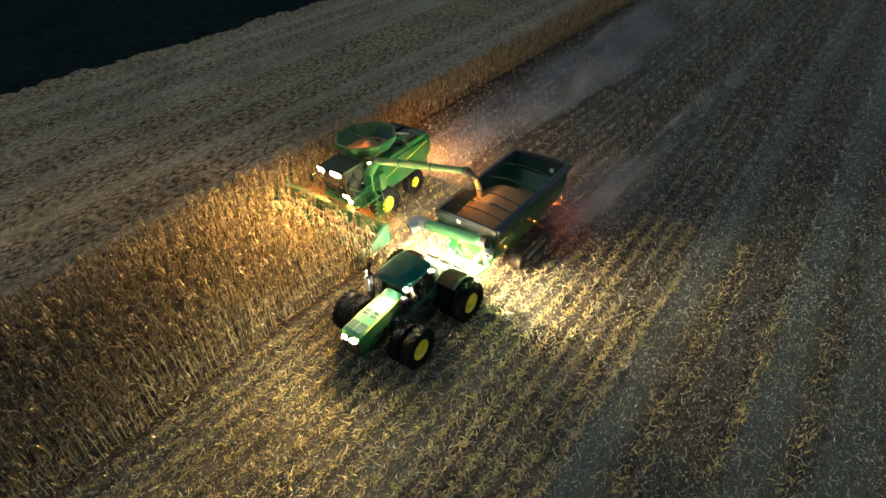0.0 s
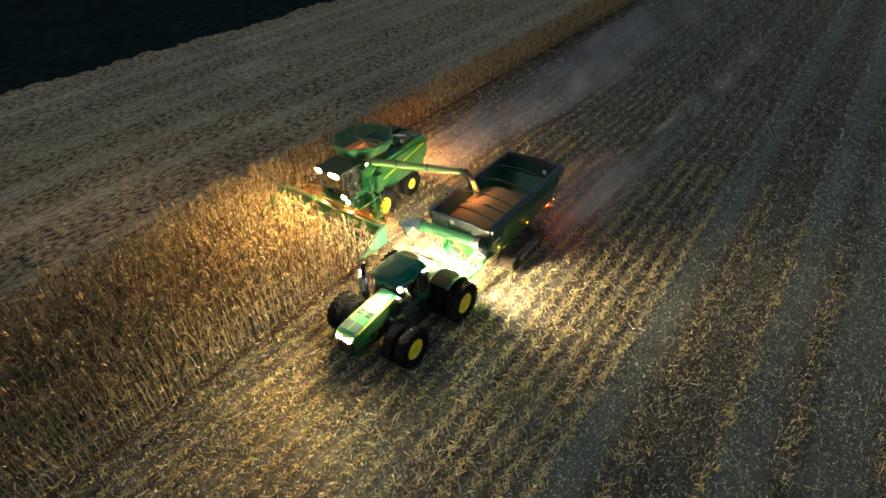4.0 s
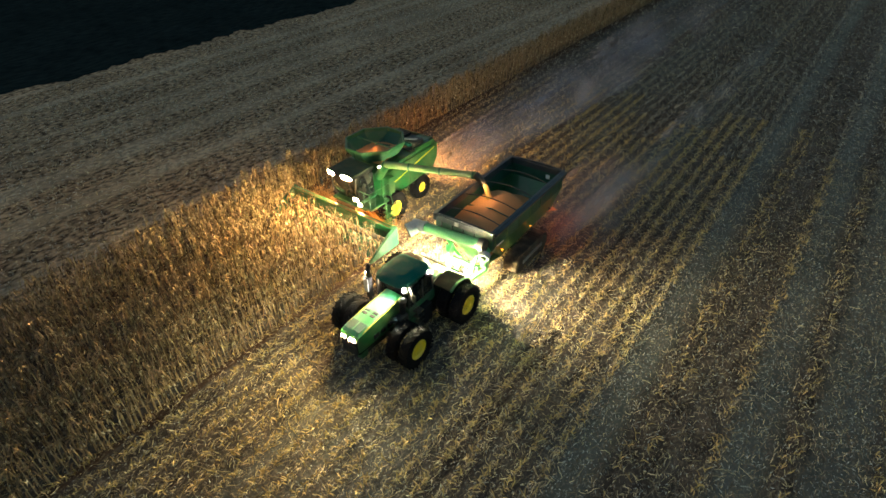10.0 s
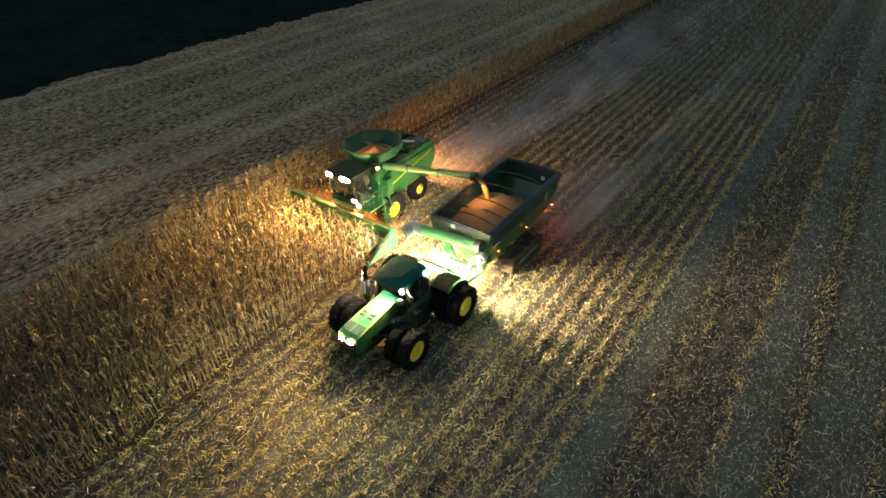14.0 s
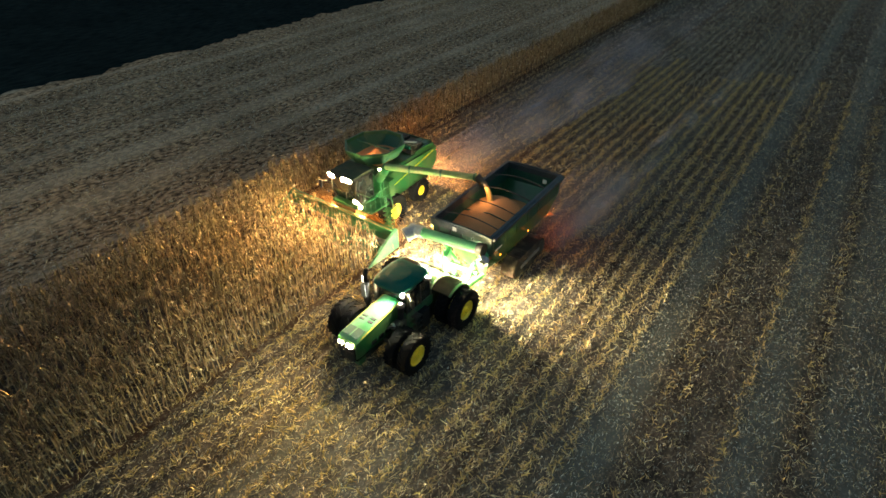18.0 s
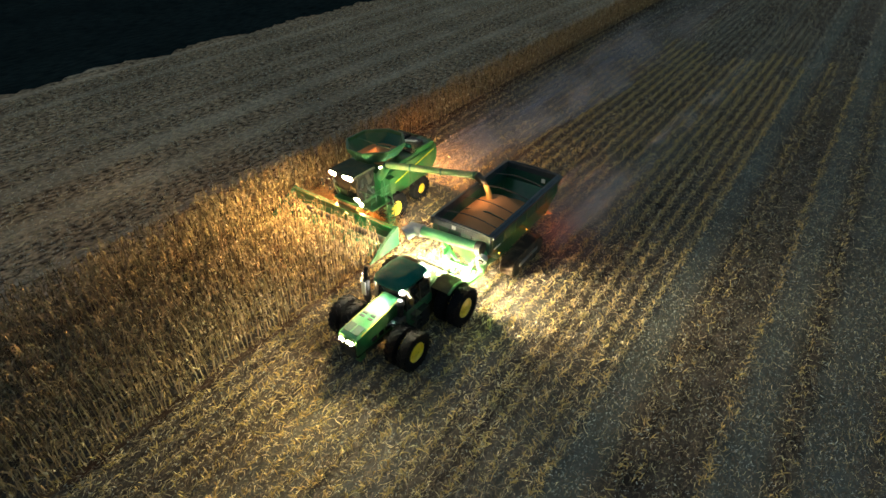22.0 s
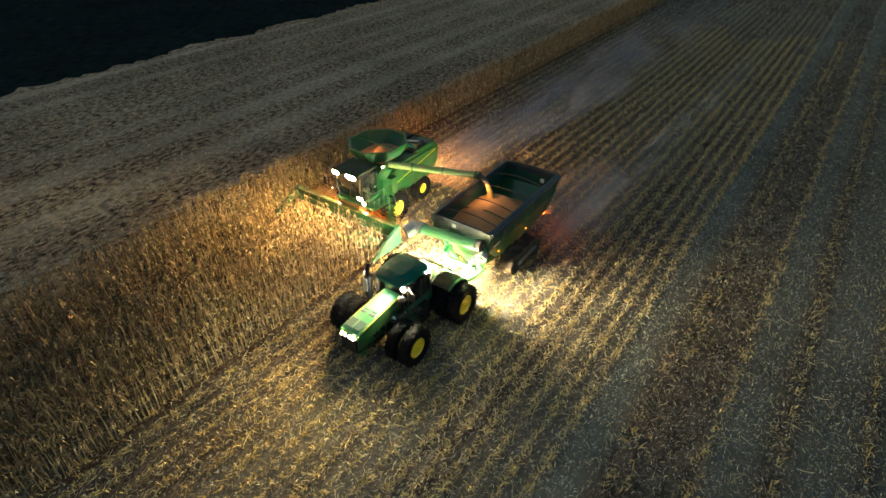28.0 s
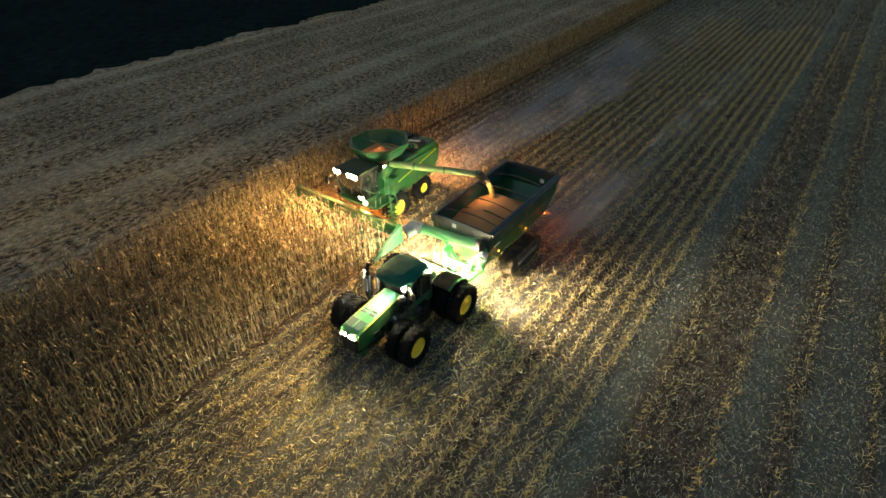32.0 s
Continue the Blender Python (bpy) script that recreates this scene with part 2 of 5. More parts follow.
def soil_material(name, low, high, fleck, fleck_amount, lanes):
    """Soil with residue flecks; lanes along Y every pass of the harvester."""
    m = bpy.data.materials.new(name)
    m.use_nodes = True
    n, l = m.node_tree.nodes, m.node_tree.links
    b = n["Principled BSDF"]
    b.inputs["Roughness"].default_value = 0.95
    b.inputs["Specular IOR Level"].default_value = 0.03
    tc = n.new("ShaderNodeTexCoord")

    def noise_tex(scale, detail, stretch=(1, 1, 1)):
        mp = n.new("ShaderNodeMapping")
        mp.inputs["Scale"].default_value = stretch
        l.new(tc.outputs["Object"], mp.inputs[0])
        t = n.new("ShaderNodeTexNoise")
        t.inputs["Scale"].default_value, t.inputs["Detail"].default_value = scale, detail
        l.new(mp.outputs[0], t.inputs["Vector"])
        return t

    def mixed(fac, a, c):
        x = n.new("ShaderNodeMix")
        x.data_type = "RGBA"
        for k, v in ((6, a), (7, c)):
            if isinstance(v, tuple):
                x.inputs[k].default_value = (*v, 1)
            else:
                l.new(v, x.inputs[k])
        l.new(fac, x.inputs[0])
        return x.outputs[2]

    def span(src, a, c, lo=0.0, hi=1.0):
        r = n.new("ShaderNodeMapRange")
        r.inputs[1].default_value, r.inputs[2].default_value, r.inputs[3].default_value, r.inputs[4].default_value = a, c, lo, hi
        l.new(src, r.inputs[0])
        return r.outputs[0]

    big, mid, fine = noise_tex(0.12, 4), noise_tex(1.3, 6, (1.6, 0.5, 1)), noise_tex(9.0, 8, (1, 0.6, 1))
    col = mixed(span(mid.outputs[0], 0.35, 0.65), low, high)
    if lanes:
        stripe = noise_tex(0.42, 3, (1, 0.012, 1))
        col = mixed(span(stripe.outputs[0], 0.46, 0.62, 0, 0.55), col, (0.13, 0.125, 0.115))
        xyz = n.new("ShaderNodeSeparateXYZ")
        l.new(tc.outputs["Object"], xyz.inputs[0])
        wob = n.new("ShaderNodeMath")
        wob.operation = "MULTIPLY_ADD"
        l.new(mid.outputs[0], wob.inputs[0])
        wob.inputs[1].default_value = 0.9
        l.new(xyz.outputs[0], wob.inputs[2])
        ramp = n.new("ShaderNodeValToRGB")
        l.new(span(wob.outputs[0], 0.45, 20.45), ramp.inputs[0])
        ramp.color_ramp.elements[0].position, ramp.color_ramp.elements[1].position = 0.0, 1.0
        ramp.color_ramp.elements[0].color = ramp.color_ramp.elements[1].color = (0, 0, 0, 1)
        for lo_x, hi_x in ((8.75, 9.9), (13.25, 14.6), (15.6, 17.4), (18.1, 19.4)):
            for px, v in ((lo_x - 0.3, 0), (lo_x + 0.25, 1), (hi_x - 0.25, 1), (hi_x + 0.3, 0)):
                ramp.color_ramp.elements.new(px / 20).color = (v, v, v, 1)
        col = mixed(span(ramp.outputs[0], 0, 1, 0, 0.6), col, (0.140, 0.148, 0.128))
        rows = n.new("ShaderNodeTexWave")
        rows.wave_type, rows.bands_direction = "BANDS", "X"
        rows.inputs["Scale"].default_value = 2 * math.pi / 0.79 / 20
        rows.inputs["Distortion"].default_value, rows.inputs["Detail"].default_value, rows.inputs["Detail Scale"].default_value = 1.6, 2, 1.2
        l.new(tc.outputs["Object"], rows.inputs["Vector"])
        col = mixed(span(rows.outputs[0], 0.55, 0.95, 0, 0.06), col, (0.20, 0.145, 0.075))
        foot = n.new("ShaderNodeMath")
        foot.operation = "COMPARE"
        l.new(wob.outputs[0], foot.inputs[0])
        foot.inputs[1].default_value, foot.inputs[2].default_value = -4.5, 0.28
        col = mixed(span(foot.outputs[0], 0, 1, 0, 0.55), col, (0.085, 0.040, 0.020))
        # red-brown soil at the strip's base, darkened to paint in its shadow line
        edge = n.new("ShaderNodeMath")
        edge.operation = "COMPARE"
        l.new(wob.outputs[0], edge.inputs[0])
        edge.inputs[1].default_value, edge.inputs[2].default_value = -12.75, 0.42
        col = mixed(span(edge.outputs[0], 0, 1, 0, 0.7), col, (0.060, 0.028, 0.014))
        old_field = span(xyz.outputs[0], -13.8, -15.6)
        streak, thin = noise_tex(0.40, 4, (1, 0.012, 1)), noise_tex(3.4, 8, (1, 0.55, 1))
        old = mixed(span(thin.outputs[0], 0.40, 0.62), (0.044, 0.028, 0.017), (0.46, 0.32, 0.20))
        old = mixed(span(streak.outputs[0], 0.48, 0.60, 0, 0.48), old, (0.48, 0.40, 0.295))
        col = mixed(old_field, col, old)
    flecks = span(fine.outputs[0], 0.54, 0.68, 0, fleck_amount)
    col = mixed(flecks, col, fleck)
    col = mixed(span(big.outputs[0], 0.4, 0.65, 0, 0.35), col, tuple(c * 0.6 for c in low))
    l.new(col, b.inputs["Base Color"])
    bp = n.new("ShaderNodeBump")
    bp.inputs["Strength"].default_value, bp.inputs["Distance"].default_value = 0.6, 0.06
    l.new(fine.outputs[0], bp.inputs["Height"])
    l.new(bp.outputs[0], b.inputs["Normal"])
    return m


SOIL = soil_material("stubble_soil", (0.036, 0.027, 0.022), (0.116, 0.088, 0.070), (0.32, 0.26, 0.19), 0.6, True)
DARK_SOIL = soil_material("dark_tilled_soil", (0.006, 0.010, 0.011), (0.017, 0.025, 0.025), (0.026, 0.034, 0.028), 0.4, False)
DARK_SOIL.node_tree.nodes["Principled BSDF"].inputs["Specular IOR Level"].default_value = 0.0

# ======== ground ========


def mesh_object(name, verts, faces, material, parent=None):
    me = bpy.data.meshes.new(name)
    me.from_pydata(verts, [], faces)
    me.materials.append(material)
    ob = new(name, me)
    ob.parent = parent
    return ob


def sheet(name, x0, x1, y0, y1, z, material):
    return mesh_object(name, [(x0, y0, z), (x1, y0, z), (x1, y1, z), (x0, y1, z)], [(0, 1, 2, 3)], material)


FIELD_EDGE = -48.9
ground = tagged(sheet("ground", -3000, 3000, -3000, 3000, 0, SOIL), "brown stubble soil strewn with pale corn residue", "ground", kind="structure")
rng = random.Random(5)
ev, ef = [], []
ys = [-320 + 0.8 * i for i in range(800)]
for i, y in enumerate(ys):
    ev += [(FIELD_EDGE + rng.uniform(-0.6, 0.6) + 1.6 * noise.noise((y / 6, 3.1, 0)) + 0.8 * math.sin(y / 23), y, 0.012), (-2500, y, 0.012)]
    if i:
        ef.append((2 * i - 2, 2 * i, 2 * i + 1, 2 * i - 1))
tagged(mesh_object("neighbouring_field", ev, ef, DARK_SOIL), "dark bare tilled field beyond the stubble", "field", kind="structure")

# ======== corn ========
ROW, FIRST = 0.79, -5.0


def strip(v, f, p, side, widths):
    """A ribbon through the points p, as wide as widths say."""
    k = len(v)
    for q, w in zip(p, widths):
        v += [q - side * w, q + side * w]
    f += [(k + 2 * i, k + 2 * i + 1, k + 2 * i + 3, k + 2 * i + 2) for i in range(len(p) - 1)]


def stick(v, f, a, b, r0, r1):
    k = len(v)
    d = (b - a).normalized()
    s = d.orthogonal().normalized()
    t = d.cross(s)
    for c, r in ((a, r0), (b, r1)):
        v += [c + (s * math.cos(g) + t * math.sin(g)) * r for g in (0, 2.1, 4.2)]
    f += [(k, k + 1, k + 4, k + 3), (k + 1, k + 2, k + 5, k + 4), (k + 2, k, k + 3, k + 5), (k + 3, k + 4, k + 5)]


def corn_mesh(name, rows, length, seed, gap=0.18):
    """Rows of ripe dry corn plants: stalk, drooping leaves, hanging ear."""
    r = random.Random(seed)
    sv, sf, lv, lf, hv, hf = [], [], [], [], [], []
    for i in range(rows):
        for j in range(round(length / gap)):
            if r.random() < 0.06:
                continue
            o = Vector((-ROW * i + r.gauss(0, 0.035), (j + 0.5) * gap + r.uniform(-0.05, 0.05), -0.02))
            h = r.uniform(1.75, 2.3)
            lean = Vector((r.gauss(0, 0.10), r.gauss(0, 0.10), 0))
            knee = o + Vector((0, 0, h * 0.55)) + lean * 0.5
            top = o + Vector((0, 0, h)) + lean * 1.6
            if r.random() < 0.09:
                top = knee + Vector((r.uniform(-0.7, 0.7), r.uniform(-0.7, 0.7), r.uniform(-0.2, 0.3)))
            stick(sv, sf, o, knee, 0.021, 0.018)
            stick(sv, sf, knee, top, 0.018, 0.007)
            for k in range(r.randint(7, 9)):
                u = r.uniform(0.12, 1.0)
                a = o.lerp(knee, u * 1.8) if u < 0.55 else knee.lerp(top, (u - 0.55) / 0.45)
                g = r.uniform(0, 6.283)
                out = Vector((math.cos(g), math.sin(g), 0))
                side = Vector((-out.y, out.x, r.uniform(-0.5, 0.5))).normalized()
                L = r.uniform(0.12, 0.34) if r.random() < 0.8 else r.uniform(0.4, 0.6)
                rise = r.uniform(-0.08, 0.12)
                droop = r.uniform(0.1, 0.6)
                p = [a, a + out * L * 0.5 + Vector((0, 0, rise)), a + out * L * 0.85 + Vector((0, 0, rise * 0.5 - droop * 0.35)), a + out * L + Vector((0, 0, -droop))]
                strip(lv, lf, p, side, (0.012, 0.030, 0.025, 0.006))
            if r.random() < 0.5:
                for k in range(3):
                    strip(lv, lf, [top - Vector((0, 0, 0.05)), top + Vector((r.uniform(-0.14, 0.14), r.uniform(-0.14, 0.14), r.uniform(0.08, 0.26)))], Vector((0.7, 0.7, 0)), (0.008, 0.005))
            if r.random() < 0.8:
                a = o.lerp(knee, r.uniform(0.7, 1.0))
                g = r.uniform(0, 6.283)
                b = a + Vector((math.cos(g) * 0.14, math.sin(g) * 0.14, r.uniform(-0.26, -0.12)))
                m = a.lerp(b, 0.45)
                k = len(hv)
                s = (b - a).orthogonal().normalized() * 0.042
                t = (b - a).normalized().cross(s)
                hv += [a, m + s, m + t, m - s, m - t, b]
                hf += [(k, k + 1, k + 2), (k, k + 2, k + 3), (k, k + 3, k + 4), (k, k + 4, k + 1), (k + 5, k + 2, k + 1), (k + 5, k + 3, k + 2), (k + 5, k + 4, k + 3), (k + 5, k + 1, k + 4)]
    me = bpy.data.meshes.new(name)
    a, b = len(sv), len(sv) + len(lv)
    me.from_pydata(sv + lv + hv, [], sf + [tuple(i + a for i in q) for q in lf] + [tuple(i + b for i in q) for q in hf])
    for q in (STALK, LEAF, EAR):
        me.materials.append(q)
    me.polygons.foreach_set("material_index", [0] * len(sf) + [1] * len(lf) + [2] * len(hf))
    return me


def stuff(name, me, m, label, category, group=""):
    ob = new(name, me)
    ob.matrix_world = m
    return tagged(ob, label, category, group, "stuff")


SLAB = 0.38
CUT_Y = 4.95
swath_meshes = [corn_mesh("corn_swath", 11, SLAB, 10 + i) for i in range(9)]
strip_meshes = [corn_mesh("corn_strip", 3, 8 * SLAB, 30 + i) for i in range(4)]
swath = []
rng = random.Random(3)
for k in range(248):
    y = CUT_Y - (k + 1) * SLAB
    ob = stuff("corn_rows", rng.choice(swath_meshes), pose(FIRST, y, 0), "ripe dry standing corn ahead of the harvester", "corn", "standing corn of the swath")
    swath.append((ob, y))
for k in range(62):
    y = 92 - k * 8 * SLAB
    stuff("corn_strip", rng.choice(strip_meshes), pose(FIRST - 11 * ROW, y, 0), "narrow strip of ripe corn left standing", "corn", "corn strip beside the swath")

# ======== stubble and litter ========


def residue_mesh(name, rows, width, length, seed, straw, husks, big=1.0, row_bias=0.6, upright=None, mix=0.62):
    """Cut stalks in rows (x, strength), bent straw and leaves lying mostly along them, and small pale husks. straw, husks: pieces a square metre."""
    r = random.Random(seed)
    sv, sf, lv, lf, hv, hf = [], [], [], [], [], []
    for x, strength in rows:
        patch = r.random() * 9
        for j in range(round(length / 0.12)):
            if r.random() > strength * (0.78 + 0.22 * math.sin(patch + j * 0.45)):
                continue
            o = Vector((x + r.gauss(0, 0.075), (j + r.random()) * 0.12, -0.01))
            g, tilt = r.uniform(0, 6.283), abs(r.gauss(0, 0.55))
            d = Vector((math.cos(g) * math.sin(tilt), math.sin(g) * math.sin(tilt), math.cos(tilt)))
            stick(sv, sf, o, o + d * r.uniform(0.12, 0.36) * big, 0.014 * big, 0.011 * big)
            for q in range(r.randint(1, 3)):
                g = r.uniform(0, 6.283)
                out = Vector((math.cos(g), math.sin(g), 0))
                a = o + d * r.uniform(0.02, 0.16)
                reach = r.uniform(0.10, 0.30)
                strip(sv, sf, [a, a + out * reach * 0.5 + Vector((0, 0, r.uniform(0.03, 0.10))), a + out * reach + Vector((0, 0, r.uniform(-0.03, 0.14)))], Vector((-out.y, out.x, r.uniform(-0.4, 0.4))), (0.012 * big, 0.022 * big, 0.007))
    on_row = []
    for _ in range(round(width * length * straw)):
        near = rows and r.random() < row_bias
        x = r.choice(rows)[0] + r.gauss(0, 0.12) if near else r.uniform(0, width)
        on_row.append(near)
        g = r.gauss(1.57, 0.75) + (3.1416 if r.random() < 0.5 else 0)
        out = Vector((math.cos(g), math.sin(g), 0))
        side = Vector((-out.y, out.x, r.gauss(0, 0.5))).normalized()
        L = min(0.6, 0.07 + r.expovariate(9)) * big
        w = r.uniform(0.005, 0.016) * big
        a = Vector((x, r.uniform(0, length), r.uniform(0.01, 0.09 if near else 0.04)))
        p = [a, a + out * L * 0.5 + side * r.gauss(0, 0.14) * L + Vector((0, 0, r.uniform(0.0, 0.07))), a + out * L + Vector((0, 0, r.uniform(-0.03, 0.06)))]
        strip(lv, lf, p, side, (w * 0.6, w, w * 0.4))
    for _ in range(round(width * length * husks)):
        o = Vector((r.uniform(0, width), r.uniform(0, length), r.uniform(0.01, 0.05)))
        g = r.gauss(1.57, 0.9)
        out = Vector((math.cos(g), math.sin(g), r.gauss(0, 0.25)))
        L, w = r.uniform(0.05, 0.19) * big, r.uniform(0.007, 0.020) * big
        side = Vector((-out.y, out.x, r.gauss(0, 0.5))).normalized() * w
        k = len(hv)
        hv += [o, o + out * L * 0.45 - side, o + out * L, o + out * L * 0.5 + side]
        hf.append((k, k + 1, k + 2, k + 3))
    me = bpy.data.meshes.new(name)
    a, b = len(sv), len(sv) + len(lv)
    me.from_pydata(sv + lv + hv, [], sf + [tuple(i + a for i in q) for q in lf] + [tuple(i + b for i in q) for q in hf])
    for q in (upright or STUBBLE, LITTER, DARK_LITTER, HUSK):
        me.materials.append(q)
    tone = [1 if r.random() < (mix if flag else mix * 0.6) else 2 for flag in on_row]
    me.polygons.foreach_set("material_index", [0] * len(sf) + [t for t in tone for _ in (0, 1)] + [3] * len(hf))
    return me


# cut rows: one every ROW up to the flattened lanes, then odd ones between the wheel lanes
CUT_ROWS = [(FIRST + ROW * k, 0.62 if k < 1 else 0.95) for k in range(-11, 18)] + [(10.50, 0.36), (11.02, 0.40), (12.90, 0.40), (13.05, 0.28), (14.88, 0.20), (15.25, 0.16), (17.70, 0.32)]


def litter_at(x):
    """Straw and husks a square metre at x: wheel lanes carry pale chips, the rest loose straw."""
    if x < -4.6:
        return 46, 10
    if x < 8.6:
        return 118, 24
    for lo, hi in ((8.6, 10.1), (13.2, 14.7), (15.5, 17.5)):
        if lo < x < hi:
            return 84, 62
    return 80, 30


TILE_W, TILE_L = 2 * ROW, 4.0
rng = random.Random(8)
for c in range(-6, 15):
    x0 = FIRST + ROW / 2 + c * TILE_W
    rows = [(x - x0, w) for x, w in CUT_ROWS if x0 <= x < x0 + TILE_W]
    straw, husks = litter_at(x0 + TILE_W / 2)
    bias, mix = (0.50, 0.54) if -1 <= c < 9 else (0.15, 0.5)
    near = [residue_mesh("crop_residue", rows, TILE_W, TILE_L, 100 + 9 * c + i, straw, husks, 1.0, bias, None if c > -3 else FRESH_STUBBLE, mix) for i in range(4)]
    # half and flat: rows thinned and greyed to imitate ground outside the lamplight
    half = [residue_mesh("crop_residue", [(x, w * 0.5) for x, w in rows], TILE_W, TILE_L, 700 + 9 * c + i, straw * 0.5, husks * 1.7, 1.15, bias * 0.5, DULL_STUBBLE, 0.3) for i in range(3)]
    flat = [residue_mesh("crop_residue", [(x + 0.2 * math.sin(9 * x + i), w * 0.16) for x, w in rows], TILE_W, TILE_L, 400 + 9 * c + i, straw * 0.3, husks * 1.0, 1.3, 0.1, DULL_STUBBLE, 0.3) for i in range(3)]
    y0, y1 = (-84, 100) if c >= -1 else (-64, 98)
    for k in range(int((y1 - y0) / TILE_L)):
        y = y0 + k * TILE_L
        stuff("crop_residue", rng.choice(flat if y > 26 + rng.uniform(-6, 6) else half if y > 11 + rng.uniform(-6, 6) else near), pose(x0, y, 0), "cut corn stubble and pale leaf litter on soil", "stubble", "harvested stubble")
far = [residue_mesh("far_residue", [(ROW * (i + 0.5), 0.18) for i in range(8)], 8 * ROW, 8.0, 300 + i, 17, 15, 1.3, 0.35, DULL_STUBBLE, 0.4) for i in range(4)]
for c in range(5):
    for k in range(21):
        stuff("crop_residue", far[rng.randrange(4)], pose(FIRST - 13.8 * ROW - (c + 1) * 8 * ROW, -84 + k * 8, 0), "older cut stubble with grey residue", "stubble", "harvested stubble")

# ======== building blocks ========


def part(name, bm, material, parent, label="", smooth=False):
    me = bpy.data.meshes.new(name)
    bmesh.ops.recalc_face_normals(bm, faces=bm.faces)
    bm.to_mesh(me)
    bm.free()
    if smooth:
        me.polygons.foreach_set("use_smooth", [True] * len(me.polygons))
        me.set_sharp_from_angle(angle=radians(38))
    me.materials.append(material)
    ob = new(name, me)
    ob.parent = parent
    return tagged(ob, label)


def box(x0, x1, y0, y1, z0, z1, bev=0.02, bm=None, m=None):
    own = bmesh.new()
    c = bmesh.ops.create_cube(own, size=1.0)["verts"]
    bmesh.ops.transform(own, matrix=pose((x0 + x1) / 2, (y0 + y1) / 2, (z0 + z1) / 2) @ Matrix.Diagonal((x1 - x0, y1 - y0, z1 - z0, 1)), verts=c)
    if bev:
        bmesh.ops.bevel(own, geom=own.edges[:], offset=bev, segments=2, affect="EDGES", profile=0.6)
    if m:
        bmesh.ops.transform(own, matrix=m, verts=own.verts)
    return joined(bm, own)


def joined(bm, own):
    if bm is None:
        return own
    base = {v: bm.verts.new(v.co) for v in own.verts}
    for f in own.faces:
        bm.faces.new([base[v] for v in f.verts])
    own.free()
    return bm


def tube(a, b, r0, r1=None, n=14, bm=None):
    a, b = Vector(a), Vector(b)
    own = bmesh.new()
    bmesh.ops.create_cone(own, cap_ends=True, segments=n, radius1=r0, radius2=r0 if r1 is None else r1, depth=(b - a).length)
    bmesh.ops.transform(own, matrix=Matrix.Translation((a + b) / 2) @ (b - a).to_track_quat("Z", "Y").to_matrix().to_4x4(), verts=own.verts)
    return joined(bm, own)


def pipe(points, r, n=8, bm=None):
    own, p, rings = bmesh.new(), [Vector(q) for q in points], []
    side = (p[1] - p[0]).orthogonal().normalized()
    for i, c in enumerate(p):
        a, b = p[max(0, i - 1)], p[min(len(p) - 1, i + 1)]
        d = ((c - a).normalized() + (b - c).normalized()).normalized()
        side = (side - d * side.dot(d)).normalized()
        up = d.cross(side)
        rings.append([own.verts.new(c + (side * math.cos(6.28319 * k / n) + up * math.sin(6.28319 * k / n)) * r) for k in range(n)])
    for g, h in zip(rings, rings[1:]):
        for k in range(n):
            own.faces.new((g[k - 1], g[k], h[k], h[k - 1]))
    own.faces.new(rings[0][::-1])
    own.faces.new(rings[-1])
    return joined(bm, own)


def slabs(profile, x0, x1, bev=0.02, bm=None, taper=None):
    """A side profile of (y, z) drawn out from x0 to x1."""
    own = bmesh.new()
    a = [own.verts.new((x0, y, z)) for y, z in profile]
    b = [own.verts.new((x1, y, z)) for y, z in profile]
    own.faces.new(a)
    own.faces.new(b[::-1])
    for i in range(len(a)):
        own.faces.new((a[i], b[i], b[i - 1], a[i - 1]))
    if taper:
        for v in own.verts:
            v.co.x *= taper(v.co)
    if bev:
        bmesh.ops.bevel(own, geom=own.edges[:], offset=bev, segments=2, affect="EDGES", profile=0.6)
    return joined(bm, own)


def lathe(profile, n=32, bm=None, caps=True):
    """A profile of (x, radius) turned about the x axis."""
    own = bmesh.new()
    rings = []
    for x, r in profile:
        rings.append([own.verts.new((x, r * math.cos(6.28319 * i / n), r * math.sin(6.28319 * i / n))) for i in range(n)])
    for p, q in zip(rings, rings[1:]):
        for i in range(n):
            own.faces.new((p[i - 1], p[i], q[i], q[i - 1]))
    if caps:
        own.faces.new(rings[0])
        own.faces.new(rings[-1][::-1])
    return joined(bm, own)


def frustum(lower, upper):
    """Walls between rectangles or rings given as lists of points, with closed ends."""
    own = bmesh.new()
    a, b = [own.verts.new(p) for p in lower], [own.verts.new(p) for p in upper]
    own.faces.new(a[::-1])
    own.faces.new(b)
    for i in range(len(a)):
        own.faces.new((a[i - 1], a[i], b[i], b[i - 1]))
    return own


def loft(rings):
    """Skin over closed rings of points, capped at both ends."""
    own = bmesh.new()
    vs = [[own.verts.new(p) for p in r] for r in rings]
    for a, b in zip(vs, vs[1:]):
        for i in range(len(a)):
            own.faces.new((a[i - 1], a[i], b[i], b[i - 1]))
    own.faces.new(vs[0][::-1])
    own.faces.new(vs[-1])
    return own


def thing(name, m, label, category, group="", kind=""):
    ob = new(name)
    ob.matrix_world = m
    return tagged(ob, label, category, group, kind)


